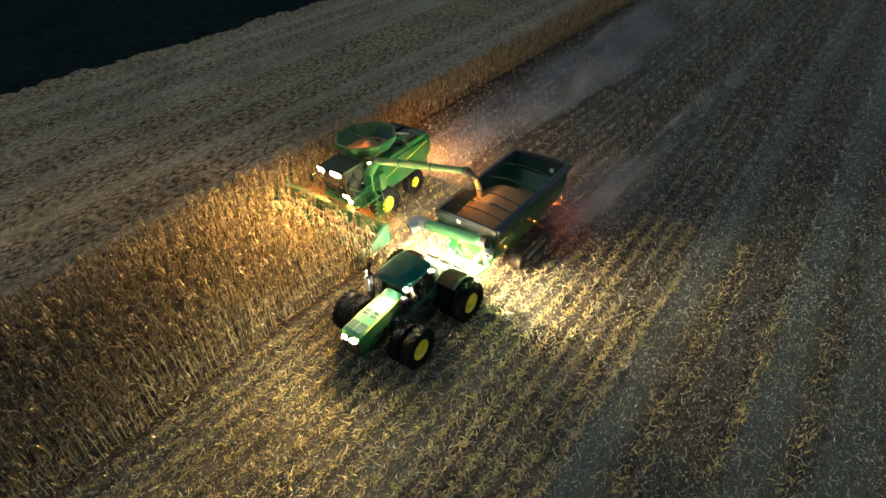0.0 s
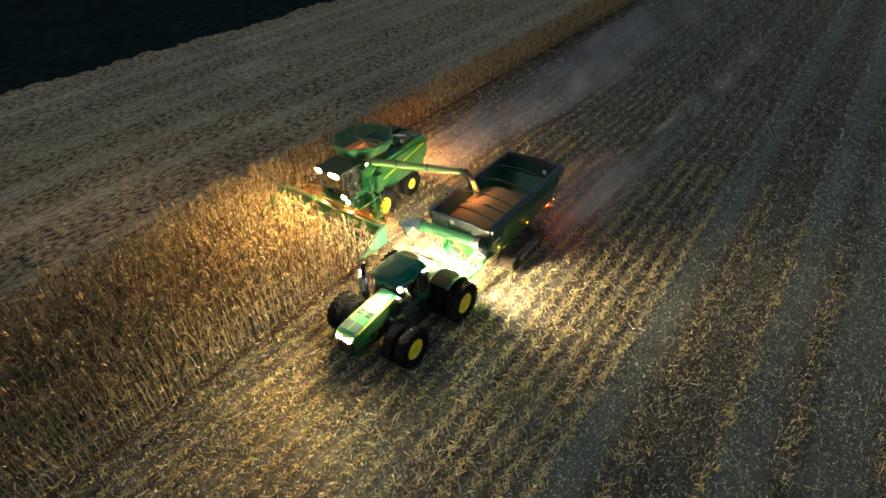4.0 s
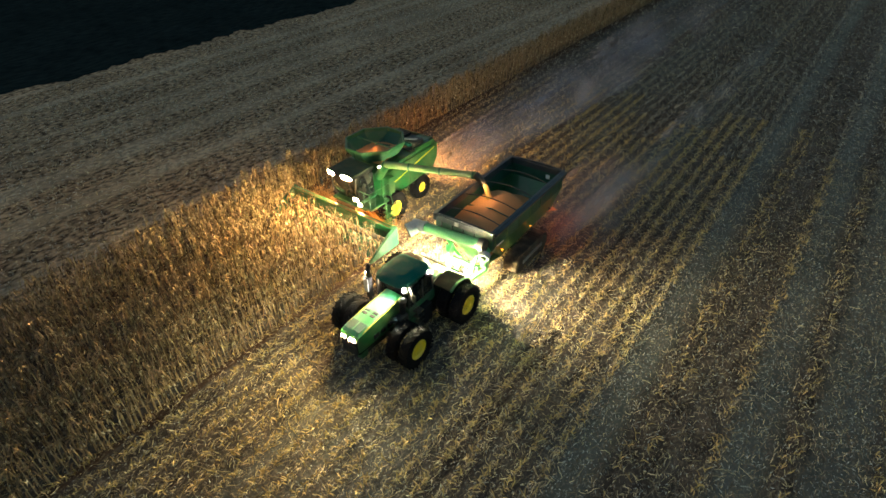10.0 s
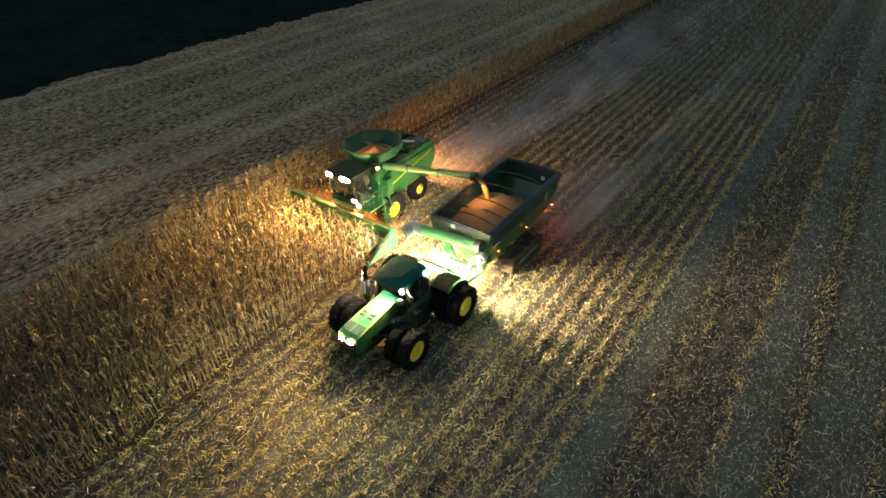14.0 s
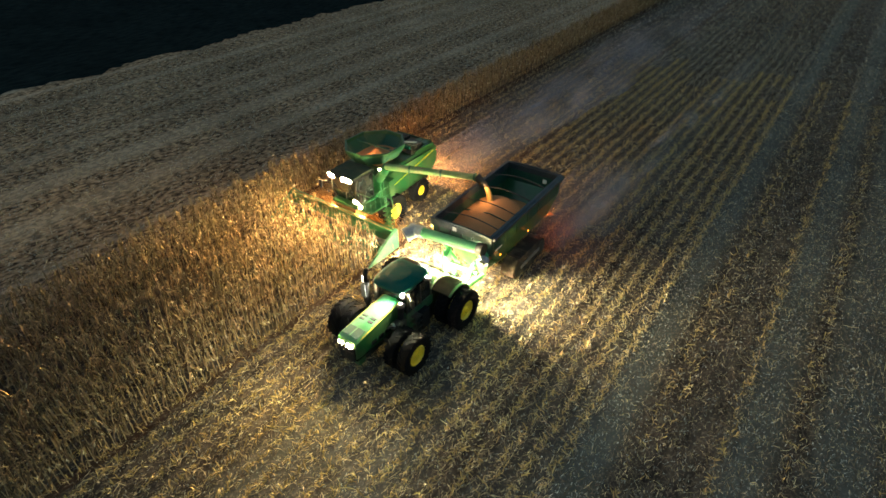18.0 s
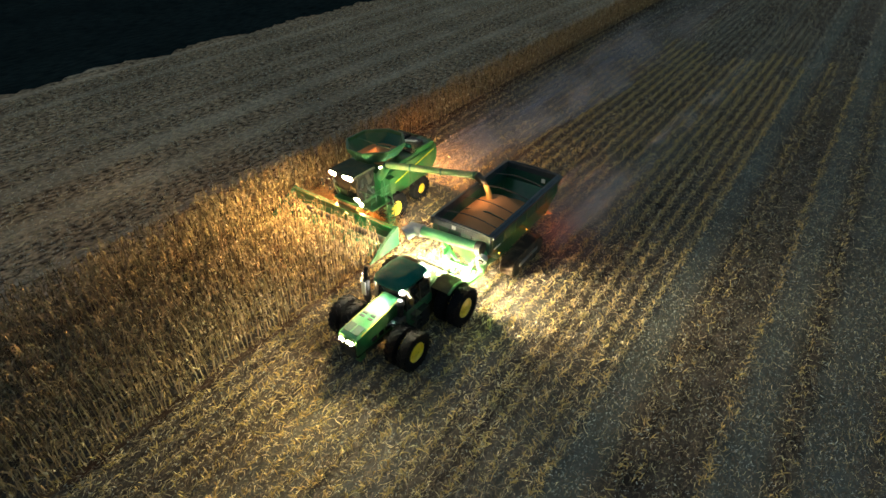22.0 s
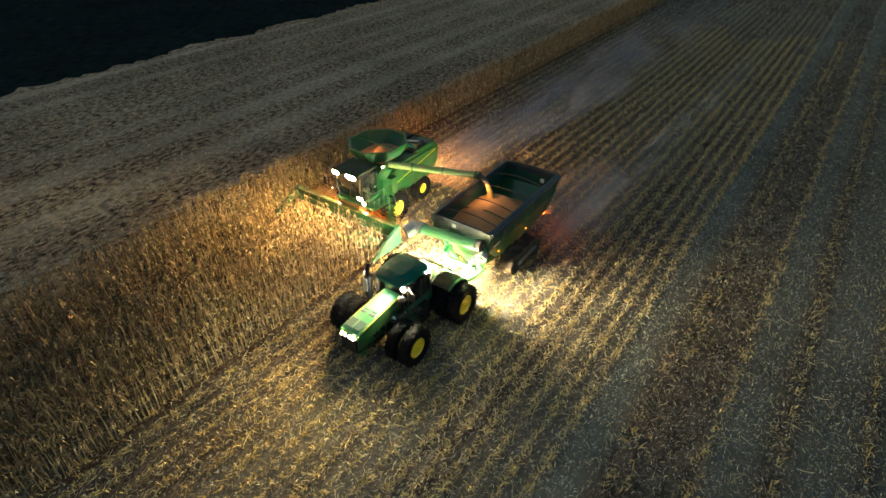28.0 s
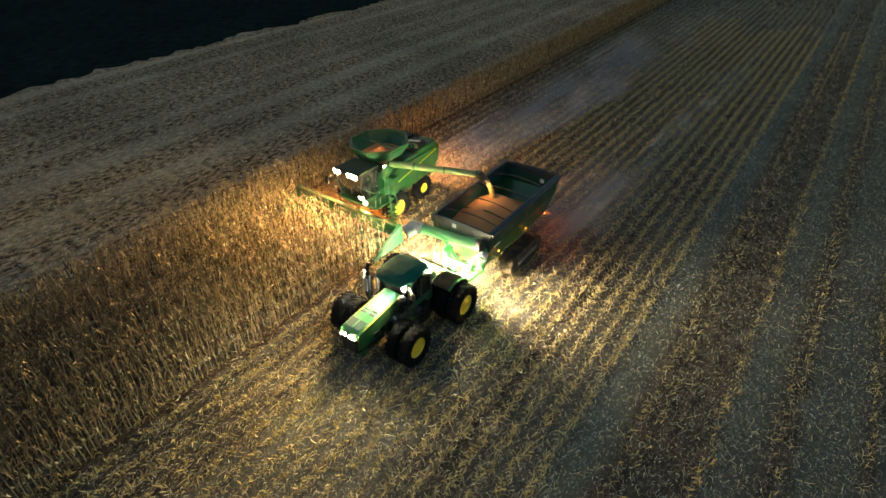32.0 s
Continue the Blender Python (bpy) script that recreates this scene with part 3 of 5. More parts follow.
def lamp(parent, at, to, w, h, lens, name="work_lamp", visor=0.0, cheek=0.0):
    """A lamp with a black housing open to its front, a lens, and a visor under it that throws the beam outwards. Visor
    and side cheeks are added only to block and shape the light.
    """
    m = look(at, Vector(at) + Vector(to))
    turned = m @ Matrix.Diagonal((w, h, 1, 1))
    own = tube((0, 0, 0.006), (0, 0, 0.10), 0.57, 0.40, 18)
    joined(own, tube((0, 0, 0.10), (0, 0, 0.14), 0.16, 0.16, 8))
    bmesh.ops.transform(own, matrix=turned, verts=own.verts)
    house = part(name, own, BLACK, parent)
    own = tube((0, 0, 0.001), (0, 0, 0.004), 0.53, 0.53, 18)
    bmesh.ops.transform(own, matrix=turned, verts=own.verts)
    part("lens", own, lens, house, "glowing lamp lens")
    if visor:
        part("visor", box(-w / 2 - 0.03, w / 2 + 0.03, -h / 2 - 0.014, -h / 2 - 0.006, -visor, 0.02, 0, m=m), SHADE, house)
    for s in (-1, 1) if cheek else ():
        x = s * (w / 2 + 0.012)
        part("cheek", box(x - 0.004, x + 0.004, -h / 2 - 0.005, h / 2 + 0.03, -cheek, 0.02, 0, m=m), SHADE, house)
    return house


tyre_cache = {}


def wheel(parent, x, y, r, width, rim_r, side, lugs=20, rubber=None):
    """A lugged tyre on a dished yellow rim, free to turn about its axle."""
    rubber = rubber or RUBBER
    key = (r, width, rim_r, lugs, rubber.name)
    w = width / 2
    if key not in tyre_cache:
        t = lathe([(-w * 0.72, rim_r), (-w * 0.9, rim_r + 0.05), (-w, rim_r + (r - rim_r) * 0.45), (-w * 0.94, r - 0.10), (-w * 0.8, r - 0.045), (0, r - 0.03), (w * 0.8, r - 0.045), (w * 0.94, r - 0.10), (w, rim_r + (r - rim_r) * 0.45), (w * 0.9, rim_r + 0.05), (w * 0.72, rim_r)], 40, None, False)
        for i in range(lugs * 2):
            s = 1 if i % 2 else -1
            g = math.pi * i / lugs
            m = Matrix.Rotation(g, 4, "X") @ pose(s * w * 0.48, 0, r - 0.03, 0, 0, s * 38)
            box(-w * 0.56, w * 0.56, -0.028, 0.028, -0.03, 0.03, 0.0, t, m)
        d = lathe([(-w * 0.75, rim_r + 0.012), (-w * 0.7, rim_r + 0.012), (-w * 0.66, rim_r - 0.05), (w * 0.45, rim_r - 0.05), (w * 0.72, rim_r + 0.01), (w * 0.76, rim_r - 0.03), (w * 0.5, rim_r * 0.80), (w * 0.42, rim_r * 0.45), (w * 0.5, rim_r * 0.36), (w * 0.52, 0.12), (w * 0.66, 0.10), (w * 0.66, 0.01)], 32)
        b = bmesh.new()
        for i in range(10):
            g = 6.2832 * i / 10
            tube((w * 0.36, 0.24 * math.cos(g), 0.24 * math.sin(g)), (w * 0.44, 0.24 * math.cos(g), 0.24 * math.sin(g)), 0.02, 0.02, 6, b)
        tube((-w * 0.5, 0, 0), (w * 0.3, 0, 0), 0.12, 0.12, 12, b)
        tyre_cache[key] = [part(nm, q, mt, None, "", True).data for nm, q, mt in (("tyre", t, rubber), ("rim", d, YELLOW), ("hub", b, BLACK))]
        for ob in [o for o in scene.collection.objects if o.data in tyre_cache[key]]:
            bpy.data.objects.remove(ob)
    tyre, rim, hub = tyre_cache[key]
    axle = new("wheel", hub)
    axle.parent = parent
    axle.matrix_basis = pose(x, y, r - 0.03, 0, 0, 0 if side > 0 else 180)
    for nm, me in (("tyre", tyre), ("rim", rim)):
        new(nm, me).parent = axle
    SPIN.append((axle, x, y, r, 0 if side > 0 else 180))
    return axle


SPIN = []

# ======== tractor ========


def make_tractor():
    T = thing("tractor", pose(0, 0, 0), "green row-crop tractor with dual wheels towing the grain cart", "tractor")
    WB = 3.42
    for s in (-1, 1):
        wheel(T, s * 1.26, 0, 0.90, 0.52, 0.46, s)
        wheel(T, s * 1.93, 0, 0.90, 0.52, 0.46, s)
        wheel(T, s * 1.33, WB, 0.96, 0.56, 0.47, s, 22)
        wheel(T, s * 2.03, WB, 0.96, 0.54, 0.47, s, 22)
    part("front_axle", tube((-2.0, 0, 0.82), (2.0, 0, 0.82), 0.11), BLACK, T, "", True)
    part("rear_axle", tube((-2.1, WB, 0.85), (2.1, WB, 0.85), 0.14), BLACK, T, "", True)
    part("frame", slabs([(-1.2, 0.62), (-1.2, 1.0), (0.6, 1.1), (3.9, 1.25), (3.9, 0.7), (0.6, 0.6)], -0.33, 0.33, 0.03), BLACK, T)
    part("engine", box(-0.36, 0.36, -1.0, 1.1, 0.95, 1.5, 0.05), BLACK, T)
    shape = ((-1.82, 1.86, 0.34, 0.41, 1.60), (-1.77, 2.02, 0.41, 0.47, 1.58), (-1.55, 2.08, 0.43, 0.50, 1.58), (-0.6, 2.15, 0.41, 0.52, 1.62), (0.4, 2.23, 0.39, 0.54, 1.66), (1.0, 2.28, 0.37, 0.56, 1.70))
    part("hood", loft([[(-ht - 0.07, y, zt - 0.11), (-ht - 0.05, y, zt - 0.05), (-ht, y, zt - 0.008), (0, y, zt + 0.015), (ht, y, zt - 0.008), (ht + 0.05, y, zt - 0.05), (ht + 0.07, y, zt - 0.11)] for y, zt, ht, hs, zs in shape]), HOOD_LIT, T, "glossy green sloping hood, lamp highlight in its colour", True)
    grille = part("grille", slabs([(-1.74, 0.95), (-1.83, 1.40), (-1.85, 1.74), (-0.95, 1.60), (-0.95, 0.95)], -0.42, 0.42, 0.03), SHADE, T)
    for k in range(6):
        part("grille_slat", box(-0.40, 0.40, -1.865, -1.80, 1.02 + 0.09 * k, 1.045 + 0.09 * k, 0.004), BLACK, grille)
    for s in (-1, 1):
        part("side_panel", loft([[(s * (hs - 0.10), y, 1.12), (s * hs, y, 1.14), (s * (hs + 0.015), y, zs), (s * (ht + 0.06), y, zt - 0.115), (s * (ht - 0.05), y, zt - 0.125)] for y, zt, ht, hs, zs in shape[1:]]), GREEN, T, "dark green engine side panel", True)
        for k in range(3):
            part("side_louvre", box(*sorted((s * 0.535, s * 0.56)), -0.95 + 0.42 * k, -0.66 + 0.42 * k, 1.30, 1.52, 0.01), SHADE, T)
        part("hood_stripe", pipe([(s * 0.475, -1.5, 2.005), (s * 0.468, -0.6, 2.095), (s * 0.448, 0.4, 2.175), (s * 0.43, 0.98, 2.225)], 0.022, 6), YELLOW, T, "yellow stripe")
        for k in range(2):
            part("hood_vent", box(s * 0.08, s * 0.34, -0.66 + k * 0.20, -0.53 + k * 0.20, 2.13 + k * 0.02, 2.168 + k * 0.02, 0.008), BLACK, T)
        part("hood_screen", slabs([(-1.60, 2.05), (-1.60, 2.092), (-1.10, 2.135), (-1.10, 2.08)], s * 0.035, s * 0.40, 0.0), GREEN_IN, T, "dark mesh intake screen")
        arc = [(WB + 1.13 * math.cos(g), 0.93 + 1.13 * math.sin(g)) for g in [radians(a) for a in range(12, 178, 11)]]
        part("rear_fender", slabs(arc[:11] + [(y * 1.0, z - 0.05) for y, z in arc[:11][::-1]], s * 0.80, s * 1.66, 0.0), DUSTY, T, "wide dusty curved fender", True)
        part("fender_panel", slabs(arc + [(WB - 1.2, 0.35), (WB + 1.1, 0.35)], s * 0.74, s * 0.79, 0.0), SHADE, T, "dark inner fender panel")
        part("fender_edge", slabs(arc[2:11] + [(y, z - 0.07) for y, z in arc[2:11][::-1]], s * 1.65, s * 1.76, 0.0), GREEN, T)
    part("wiper", pipe([(-0.3, 0.98, 1.8), (0.1, 1.06, 2.35)], 0.012, 6), BLACK, T)
    part("steering_wheel", tube((0, 1.42, 2.28), (0, 1.40, 2.31), 0.20, 0.20, 18), BLACK, T)
    part("front_weight", box(-0.30, 0.42, -1.62, -1.25, 0.62, 0.97, 0.05), GREEN, T, "green front weight bracket")
    # cab
    part("cab_base", slabs([(0.95, 1.2), (0.95, 1.75), (2.75, 1.75), (2.75, 1.2)], -0.85, 0.85, 0.04), GREEN_IN, T)
    for s in (-1, 1):
        part("cab_pillar", pipe([(s * 0.80, 1.0, 1.7), (s * 0.86, 1.12, 2.78)], 0.045), BLACK, T)
        part("cab_pillar", pipe([(s * 0.84, 2.65, 1.7), (s * 0.84, 2.55, 2.78)], 0.045), BLACK, T)
        part("cab_pillar", pipe([(s * 0.86, 1.9, 1.7), (s * 0.87, 1.9, 2.78)], 0.03), BLACK, T)
        part("side_window", frustum([(s * 0.83, 1.04, 1.76), (s * 0.83, 2.6, 1.76), (s * 0.845, 2.6, 1.76), (s * 0.845, 1.04, 1.76)], [(s * 0.83, 1.13, 2.77), (s * 0.83, 2.52, 2.77), (s * 0.845, 2.52, 2.77), (s * 0.845, 1.13, 2.77)]), GLASS, T)
    part("windscreen", frustum([(-0.76, 1.0, 1.76), (0.76, 1.0, 1.76), (0.76, 1.015, 1.76), (-0.76, 1.015, 1.76)], [(-0.82, 1.12, 2.77), (0.82, 1.12, 2.77), (0.82, 1.135, 2.77), (-0.82, 1.135, 2.77)]), GLASS, T)
    part("rear_window", box(-0.80, 0.80, 2.58, 2.60, 1.76, 2.77, 0), GLASS, T)
    part("driver_seat", slabs([(1.7, 1.75), (1.7, 2.05), (2.15, 2.05), (2.25, 2.6), (2.4, 2.6), (2.35, 1.75)], -0.26, 0.26, 0.05), BLACK, T)
    roof = frustum([(x * 0.93 - 0.1, 1.75 + y * 0.90, 2.76) for x, y in ROOF_RING], [(x - 0.1, 1.75 + y, 2.87) for x, y in ROOF_RING])
    top = [[(x * k - 0.1, 1.75 + y * k, z) for x, y in ROOF_RING] for k, z in ((1.0, 2.87), (0.97, 2.96), (0.80, 3.03), (0.45, 3.065), (0.02, 3.07))]
    for lo, hi in zip(top, top[1:]):
        joined(roof, frustum(lo, hi))
    part("cab_roof", roof, ROOF, T, "dark green rounded cab roof", True)
    # stack, mirror, steps
    part("exhaust_stack", pipe([(-1.16, 0.72, 1.5), (-1.16, 0.72, 3.15), (-1.16, 0.84, 3.38)], 0.095, 12), SHADE, T, "tall black exhaust stack", True)
    part("muffler", tube((-1.16, 0.72, 1.7), (-1.16, 0.72, 2.80), 0.16), SHADE, T, "", True)
    part("heat_shield", slabs([(0.52, 2.05), (0.54, 2.72), (0.58, 2.72), (0.56, 2.05)], -1.30, -1.06, 0.008), GALV, T, "pale perforated heat shield")
    part("air_intake", pipe([(-0.82, 0.9, 1.6), (-0.82, 0.9, 2.9)], 0.06, 10), BLACK, T)
    for s in (-1, 1):
        part("mirror_arm", pipe([(s * 0.86, 1.05, 2.8), (s * 1.25, 0.85, 2.8)], 0.018), BLACK, T)
        part("mirror", box(s * 1.27 - 0.11, s * 1.27 + 0.11, 0.80, 0.86, 2.42, 2.82, 0.03), BLACK if s > 0 else STEEL, T)
    for k in range(4):
        part("cab_step", box(0.88, 1.20, 1.15, 1.55, 0.65 + 0.28 * k, 0.69 + 0.28 * k, 0.01), BLACK, T)
    part("step_rail", pipe([(1.22, 1.1, 0.6), (1.22, 1.1, 1.9), (0.95, 1.05, 2.3)], 0.02), BLACK, T)
    part("fuel_tank", box(0.45, 0.95, 0.35, 2.4, 0.62, 1.2, 0.08), GREEN, T)
    part("fuel_tank", box(-0.95, -0.45, 0.35, 2.4, 0.62, 1.2, 0.08), GREEN, T)
    part("battery_box", box(0.60, 1.12, 1.62, 2.2, 0.5, 1.45, 0.05), SHADE, T)
    part("tool_box", box(0.62, 1.0, 0.2, 0.75, 1.25, 1.75, 0.06), BLACK, T)
    part("air_cleaner", tube((0.76, 0.62, 1.6), (0.80, 0.66, 2.42), 0.12, 0.15), SHADE, T, "black upright air cleaner", True)
    part("cleaner_cap", tube((0.80, 0.66, 2.42), (0.80, 0.66, 2.55), 0.19, 0.10), BLACK, T, "", True)
    part("hose_loop", pipe([(0.62, 0.0, 1.5), (0.70, -0.1, 1.72), (0.84, 0.05, 1.70), (0.80, 0.3, 1.5)], 0.045), SHADE, T)
    part("air_can", tube((0.72, 0.1, 1.62), (0.72, 0.5, 1.62), 0.13), STEEL, T, "", True)
    # hitch
    part("drawbar", box(-0.07, 0.07, 3.8, 5.0, 0.48, 0.56, 0.01), BLACK, T)
    for s in (-1, 1):
        part("lift_arm", pipe([(s * 0.42, 3.8, 1.15), (s * 0.45, 4.6, 0.75)], 0.05), BLACK, T)
        part("lift_rod", pipe([(s * 0.42, 4.3, 0.9), (s * 0.35, 3.9, 1.6)], 0.03), BLACK, T)
    part("top_link", pipe([(0, 3.8, 1.45), (0, 4.5, 1.3)], 0.035), YELLOW, T)
    part("rear_housing", box(-0.4, 0.4, 2.75, 3.95, 0.9, 1.65, 0.06), GREEN, T)
    part("hose_bank", pipe([(0.15, 3.95, 1.5), (0.18, 4.5, 1.1), (0.1, 5.1, 0.75)], 0.03), BLACK, T)
    # lamps
    for s in (-1, 1):
        for x in (0.13, 0.31):
            lamp(T, (s * x + 0.03, -1.90, 1.88), (s * 0.6, -1, 0.0), 0.105, 0.105, LAMP_SOFT, "headlamp", 0.07)
        lamp(T, (s * 1.24, 4.56, 1.62), (s * 0.8, 0.6, -0.8), 0.18, 0.14, LAMP_REAR)
        lamp(T, (s * 1.27, 4.48, 1.70), (s, 0.75, -0.12), 0.20, 0.18, LAMP_REAR, visor=0.15)
        part("lamp_arm", pipe([(s * 1.15, 4.17, 1.88), (s * 1.18, 4.34, 1.84), (s * 1.22, 4.42, 1.74)], 0.02, 6), BLACK, T)
        for x in (0.30, 0.75):
            lamp(T, (s * x, 4.25, 1.80), (s * 0.3, 0.50, -1), 0.24, 0.12, LAMP_REAR)
        lamp(T, (s * 0.24, 1.06, 2.74), (0, -1, -0.30), 0.20, 0.08, LAMP_W, visor=0.10)
    part("lamp_bar", box(-1.20, 1.20, 4.14, 4.20, 1.84, 1.92, 0.01), BLACK, T)
    for x in (-0.4, 0.4):
        lamp(T, (x - 0.1, 2.80, 2.74), (x * 0.2, 1, -0.03), 0.20, 0.12, LAMP_ROOF, visor=0.14)
    lamp(T, (0.72, 0.88, 2.82), (1.0, -0.50, -0.12), 0.13, 0.13, LAMP_SIDE, visor=0.11)
    # added lamp above the left mirror, only there to brighten the corn's edge
    lamp(T, (-1.34, 0.74, 2.92), (-0.95, -0.9, -0.1), 0.10, 0.08, LAMP_REAR)
    lamp(T, (0.86, 2.28, 2.83), (1, 0.90, -0.05), 0.13, 0.13, LAMP_REACH, visor=0.21, cheek=0.24)
    return T


ROOF_RING = [(-0.62, -0.98), (-0.30, -1.05), (0.30, -1.05), (0.62, -0.98), (0.84, -0.74), (0.91, -0.3), (0.91, 0.45), (0.84, 0.86), (0.62, 1.0), (-0.62, 1.0), (-0.84, 0.86), (-0.91, 0.45), (-0.91, -0.3), (-0.84, -0.74)]

# ======== grain cart ========


def wall_strip(ring_a, ring_b, thick=0.05):
    """Four walls between two rectangles (hx, hy, z), open above and below."""
    own = bmesh.new()
    out = []
    for hx, hy, z in (ring_a, ring_b):
        out.append([Vector((-hx, -hy, z)), Vector((hx, -hy, z)), Vector((hx, hy, z)), Vector((-hx, hy, z))])
    inn = [[Vector((p.x - math.copysign(thick, p.x), p.y - math.copysign(thick, p.y), p.z)) for p in ring] for ring in out]
    lo, hi = [own.verts.new(p) for p in out[0]], [own.verts.new(p) for p in out[1]]
    li, ui = [own.verts.new(p) for p in inn[0]], [own.verts.new(p) for p in inn[1]]
    for i in range(4):
        own.faces.new((lo[i - 1], lo[i], hi[i], hi[i - 1]))
        own.faces.new((li[i], li[i - 1], ui[i - 1], ui[i]))
        own.faces.new((hi[i - 1], hi[i], ui[i], ui[i - 1]))
        own.faces.new((lo[i], lo[i - 1], li[i - 1], li[i]))
    return own


def make_cart():
    C = thing("grain_cart", pose(0, 0, 0), "green tracked grain cart part filled with shelled corn", "grain cart")
    HX, HY, TOP = 1.56, 3.52, 3.75
    part("upper_box", wall_strip((HX, HY, 2.85), (HX, HY, TOP), 0.05), CART_IN, C, "dark green upper box")
    part("hopper", wall_strip((HX - 0.08, HY - 0.95, 2.0), (HX, HY, 2.85), 0.05), GREEN, C, "green sloping hopper")
    part("hopper_base", wall_strip((0.55, 2.2, 0.85), (HX - 0.08, HY - 0.95, 2.0), 0.05), GREEN, C)
    part("hopper_floor", box(-0.56, 0.56, -2.2, 2.2, 0.80, 0.88, 0.01), GREEN, C)
    for s in (-1, 1):
        part("top_rail", box(s * HX - 0.09, s * HX + 0.09, -HY - 0.09, HY + 0.09, TOP - 0.26, TOP + 0.12, 0.025), GREY_RAIL, C, "grey-blue top rail")
        part("end_rail", box(-HX + 0.09, HX - 0.09, s * HY - 0.08, s * HY + 0.08, TOP - 0.22, TOP + 0.10, 0.02), GREY_RAIL, C)
        part("end_cap", slabs([(s * HY - 0.03, TOP + 0.08), (s * HY + 0.03, TOP + 0.08), (s * HY + 0.03, TOP + 0.10), (s * HY - 0.03, TOP + 0.10)], -1.2, 1.2, 0), GREY_RAIL, C)
        for k in range(7):
            y = -HY + 0.25 + k * (2 * HY - 0.5) / 6
            part("side_rib", box(*sorted((s * (HX + 0.005), s * (HX + 0.03))), y - 0.035, y + 0.035, 2.87, TOP - 0.28, 0.006), GREEN, C)
        for k in range(5):
            x = -HX + 0.35 + k * (2 * HX - 0.7) / 4
            part("end_rib", box(x - 0.035, x + 0.035, s * HY + (0.005 if s > 0 else -0.055), s * HY + (0.055 if s > 0 else -0.005), 2.87, TOP - 0.03, 0.01), GREY_RAIL, C)
        arch = [(-HX, TOP + 0.0), (HX, TOP + 0.0)] + [(HX * math.cos(g), TOP + 0.06 + 0.13 * math.sin(g)) for g in [math.pi * k / 12 for k in range(13)]]
        y0, y1 = sorted((s * (HY - 0.02), s * (HY + 0.06)))
        part("end_arch", frustum([(x, y0, z) for x, z in arch], [(x, y1, z) for x, z in arch]), GREY_RAIL, C, "arched dark end cap")
    for k in range(4):
        y = -2.6 + 1.55 * k
        part("tarp_bow", pipe([(-HX + 0.06 + (2 * HX - 0.12) * u / 8, y, TOP - 0.06 + 0.22 * math.sin(math.pi * u / 8)) for u in range(9)], 0.028, 6), BLACK, C, "thin dark tarp bow")
    part("tarp_roll", tube((HX + 0.14, -HY, TOP + 0.02), (HX + 0.14, HY, TOP + 0.02), 0.085), GREY_RAIL, C, "rolled grey tarp along the rail", True)
    part("sticker", box(-0.42, -0.20, -HY - 0.094, -HY - 0.084, 3.58, 3.78, 0), WHITE, C)
    part("sticker", box(0.62, 0.84, HY - 0.062, HY - 0.056, 3.15, 3.38, 0), WHITE, C)
    for s in (-1, 1):
        part("reflector_strip", box(*sorted((s * (HX + 0.062), s * (HX + 0.068))), -3.2, -2.6, 2.95, 3.02, 0.0), WHITE, C)
        part("crossbar", pipe([(s * HX * 0.98, -1.0, 3.05), (0, -1.0, 3.3)], 0.035, 8), CART_IN, C)
    part("ladder_grip", pipe([(-1.3, -HY - 0.1, 3.8), (-1.3, -HY - 0.25, 4.05), (-0.9, -HY - 0.25, 4.05), (-0.9, -HY - 0.1, 3.8)], 0.018, 6), GREY_RAIL, C)
    # grain heap
    g = bmesh.new()
    nx, ny = 20, 44
    vs = {}
    for i in range(nx + 1):
        for j in range(ny + 1):
            x, y = -HX + 0.05 + (2 * HX - 0.1) * i / nx, -HY + 0.05 + (2 * HY - 0.1) * j / ny
            d = math.hypot((x + 0.55) * 0.9, (y - 0.30) * 0.62)
            z = 2.78 + 0.50 * math.exp(-(d / 1.2) ** 2) + 0.22 * math.exp(-((y + 1.6) / 1.5) ** 2) - 0.42 * max(0, y - 0.9) - 0.10 * x * x + noise.noise((x * 1.3, y * 1.3, 2)) * 0.05
            vs[i, j] = g.verts.new((x, y, z))
    for i in range(nx):
        for j in range(ny):
            g.faces.new((vs[i, j], vs[i + 1, j], vs[i + 1, j + 1], vs[i, j + 1]))
    part("grain_load", g, GRAIN, C, "heap of orange-yellow shelled corn", True)
    # tracks
    for s in (-1, 1):
        n, prof = 40, []
        for i in range(n):
            a = 6.2832 * i / n
            cx = 1.12 if math.cos(a) > 0 else -1.12
            r = 0.56
            prof.append((0.25 + cx + r * math.cos(a), 0.60 + r * math.sin(a)))
        x0, x1 = sorted((s * 1.02, s * 1.74))
        track = part("track", slabs(prof, x0, x1, 0.0), RUBBER_DUSTY, C, "dusty black rubber track", True)
        for k in range(22):
            u = k / 22
            y = 0.25 - 1.12 + 2.24 * ((u * 2) % 1)
            z = 1.17 if u < 0.5 else 0.03
            part("lug", box(x0 - 0.005, x1 + 0.005, y - 0.025, y + 0.025, z - 0.03, z + 0.008, 0.0), RUBBER_DUSTY, track)
        xo = x1 + 0.004 if s > 0 else x0 - 0.004
        for y, r in ((-0.87, 0.44), (1.37, 0.44)):
            part("track_wheel", tube((xo - s * 0.05, y, 0.60), (xo + s * 0.03, y, 0.60), r, r, 24), BLACK, track)
        for y in (-0.2, 0.25, 0.7):
            part("track_roller", tube((xo - s * 0.05, y, 0.28), (xo + s * 0.03, y, 0.28), 0.2, 0.2, 16), BLACK, track)
        part("track_frame", box(*sorted((xo, xo + s * 0.05)), -0.75, 1.25, 0.52, 0.72, 0.02), STEEL, track, "grey steel track beam")
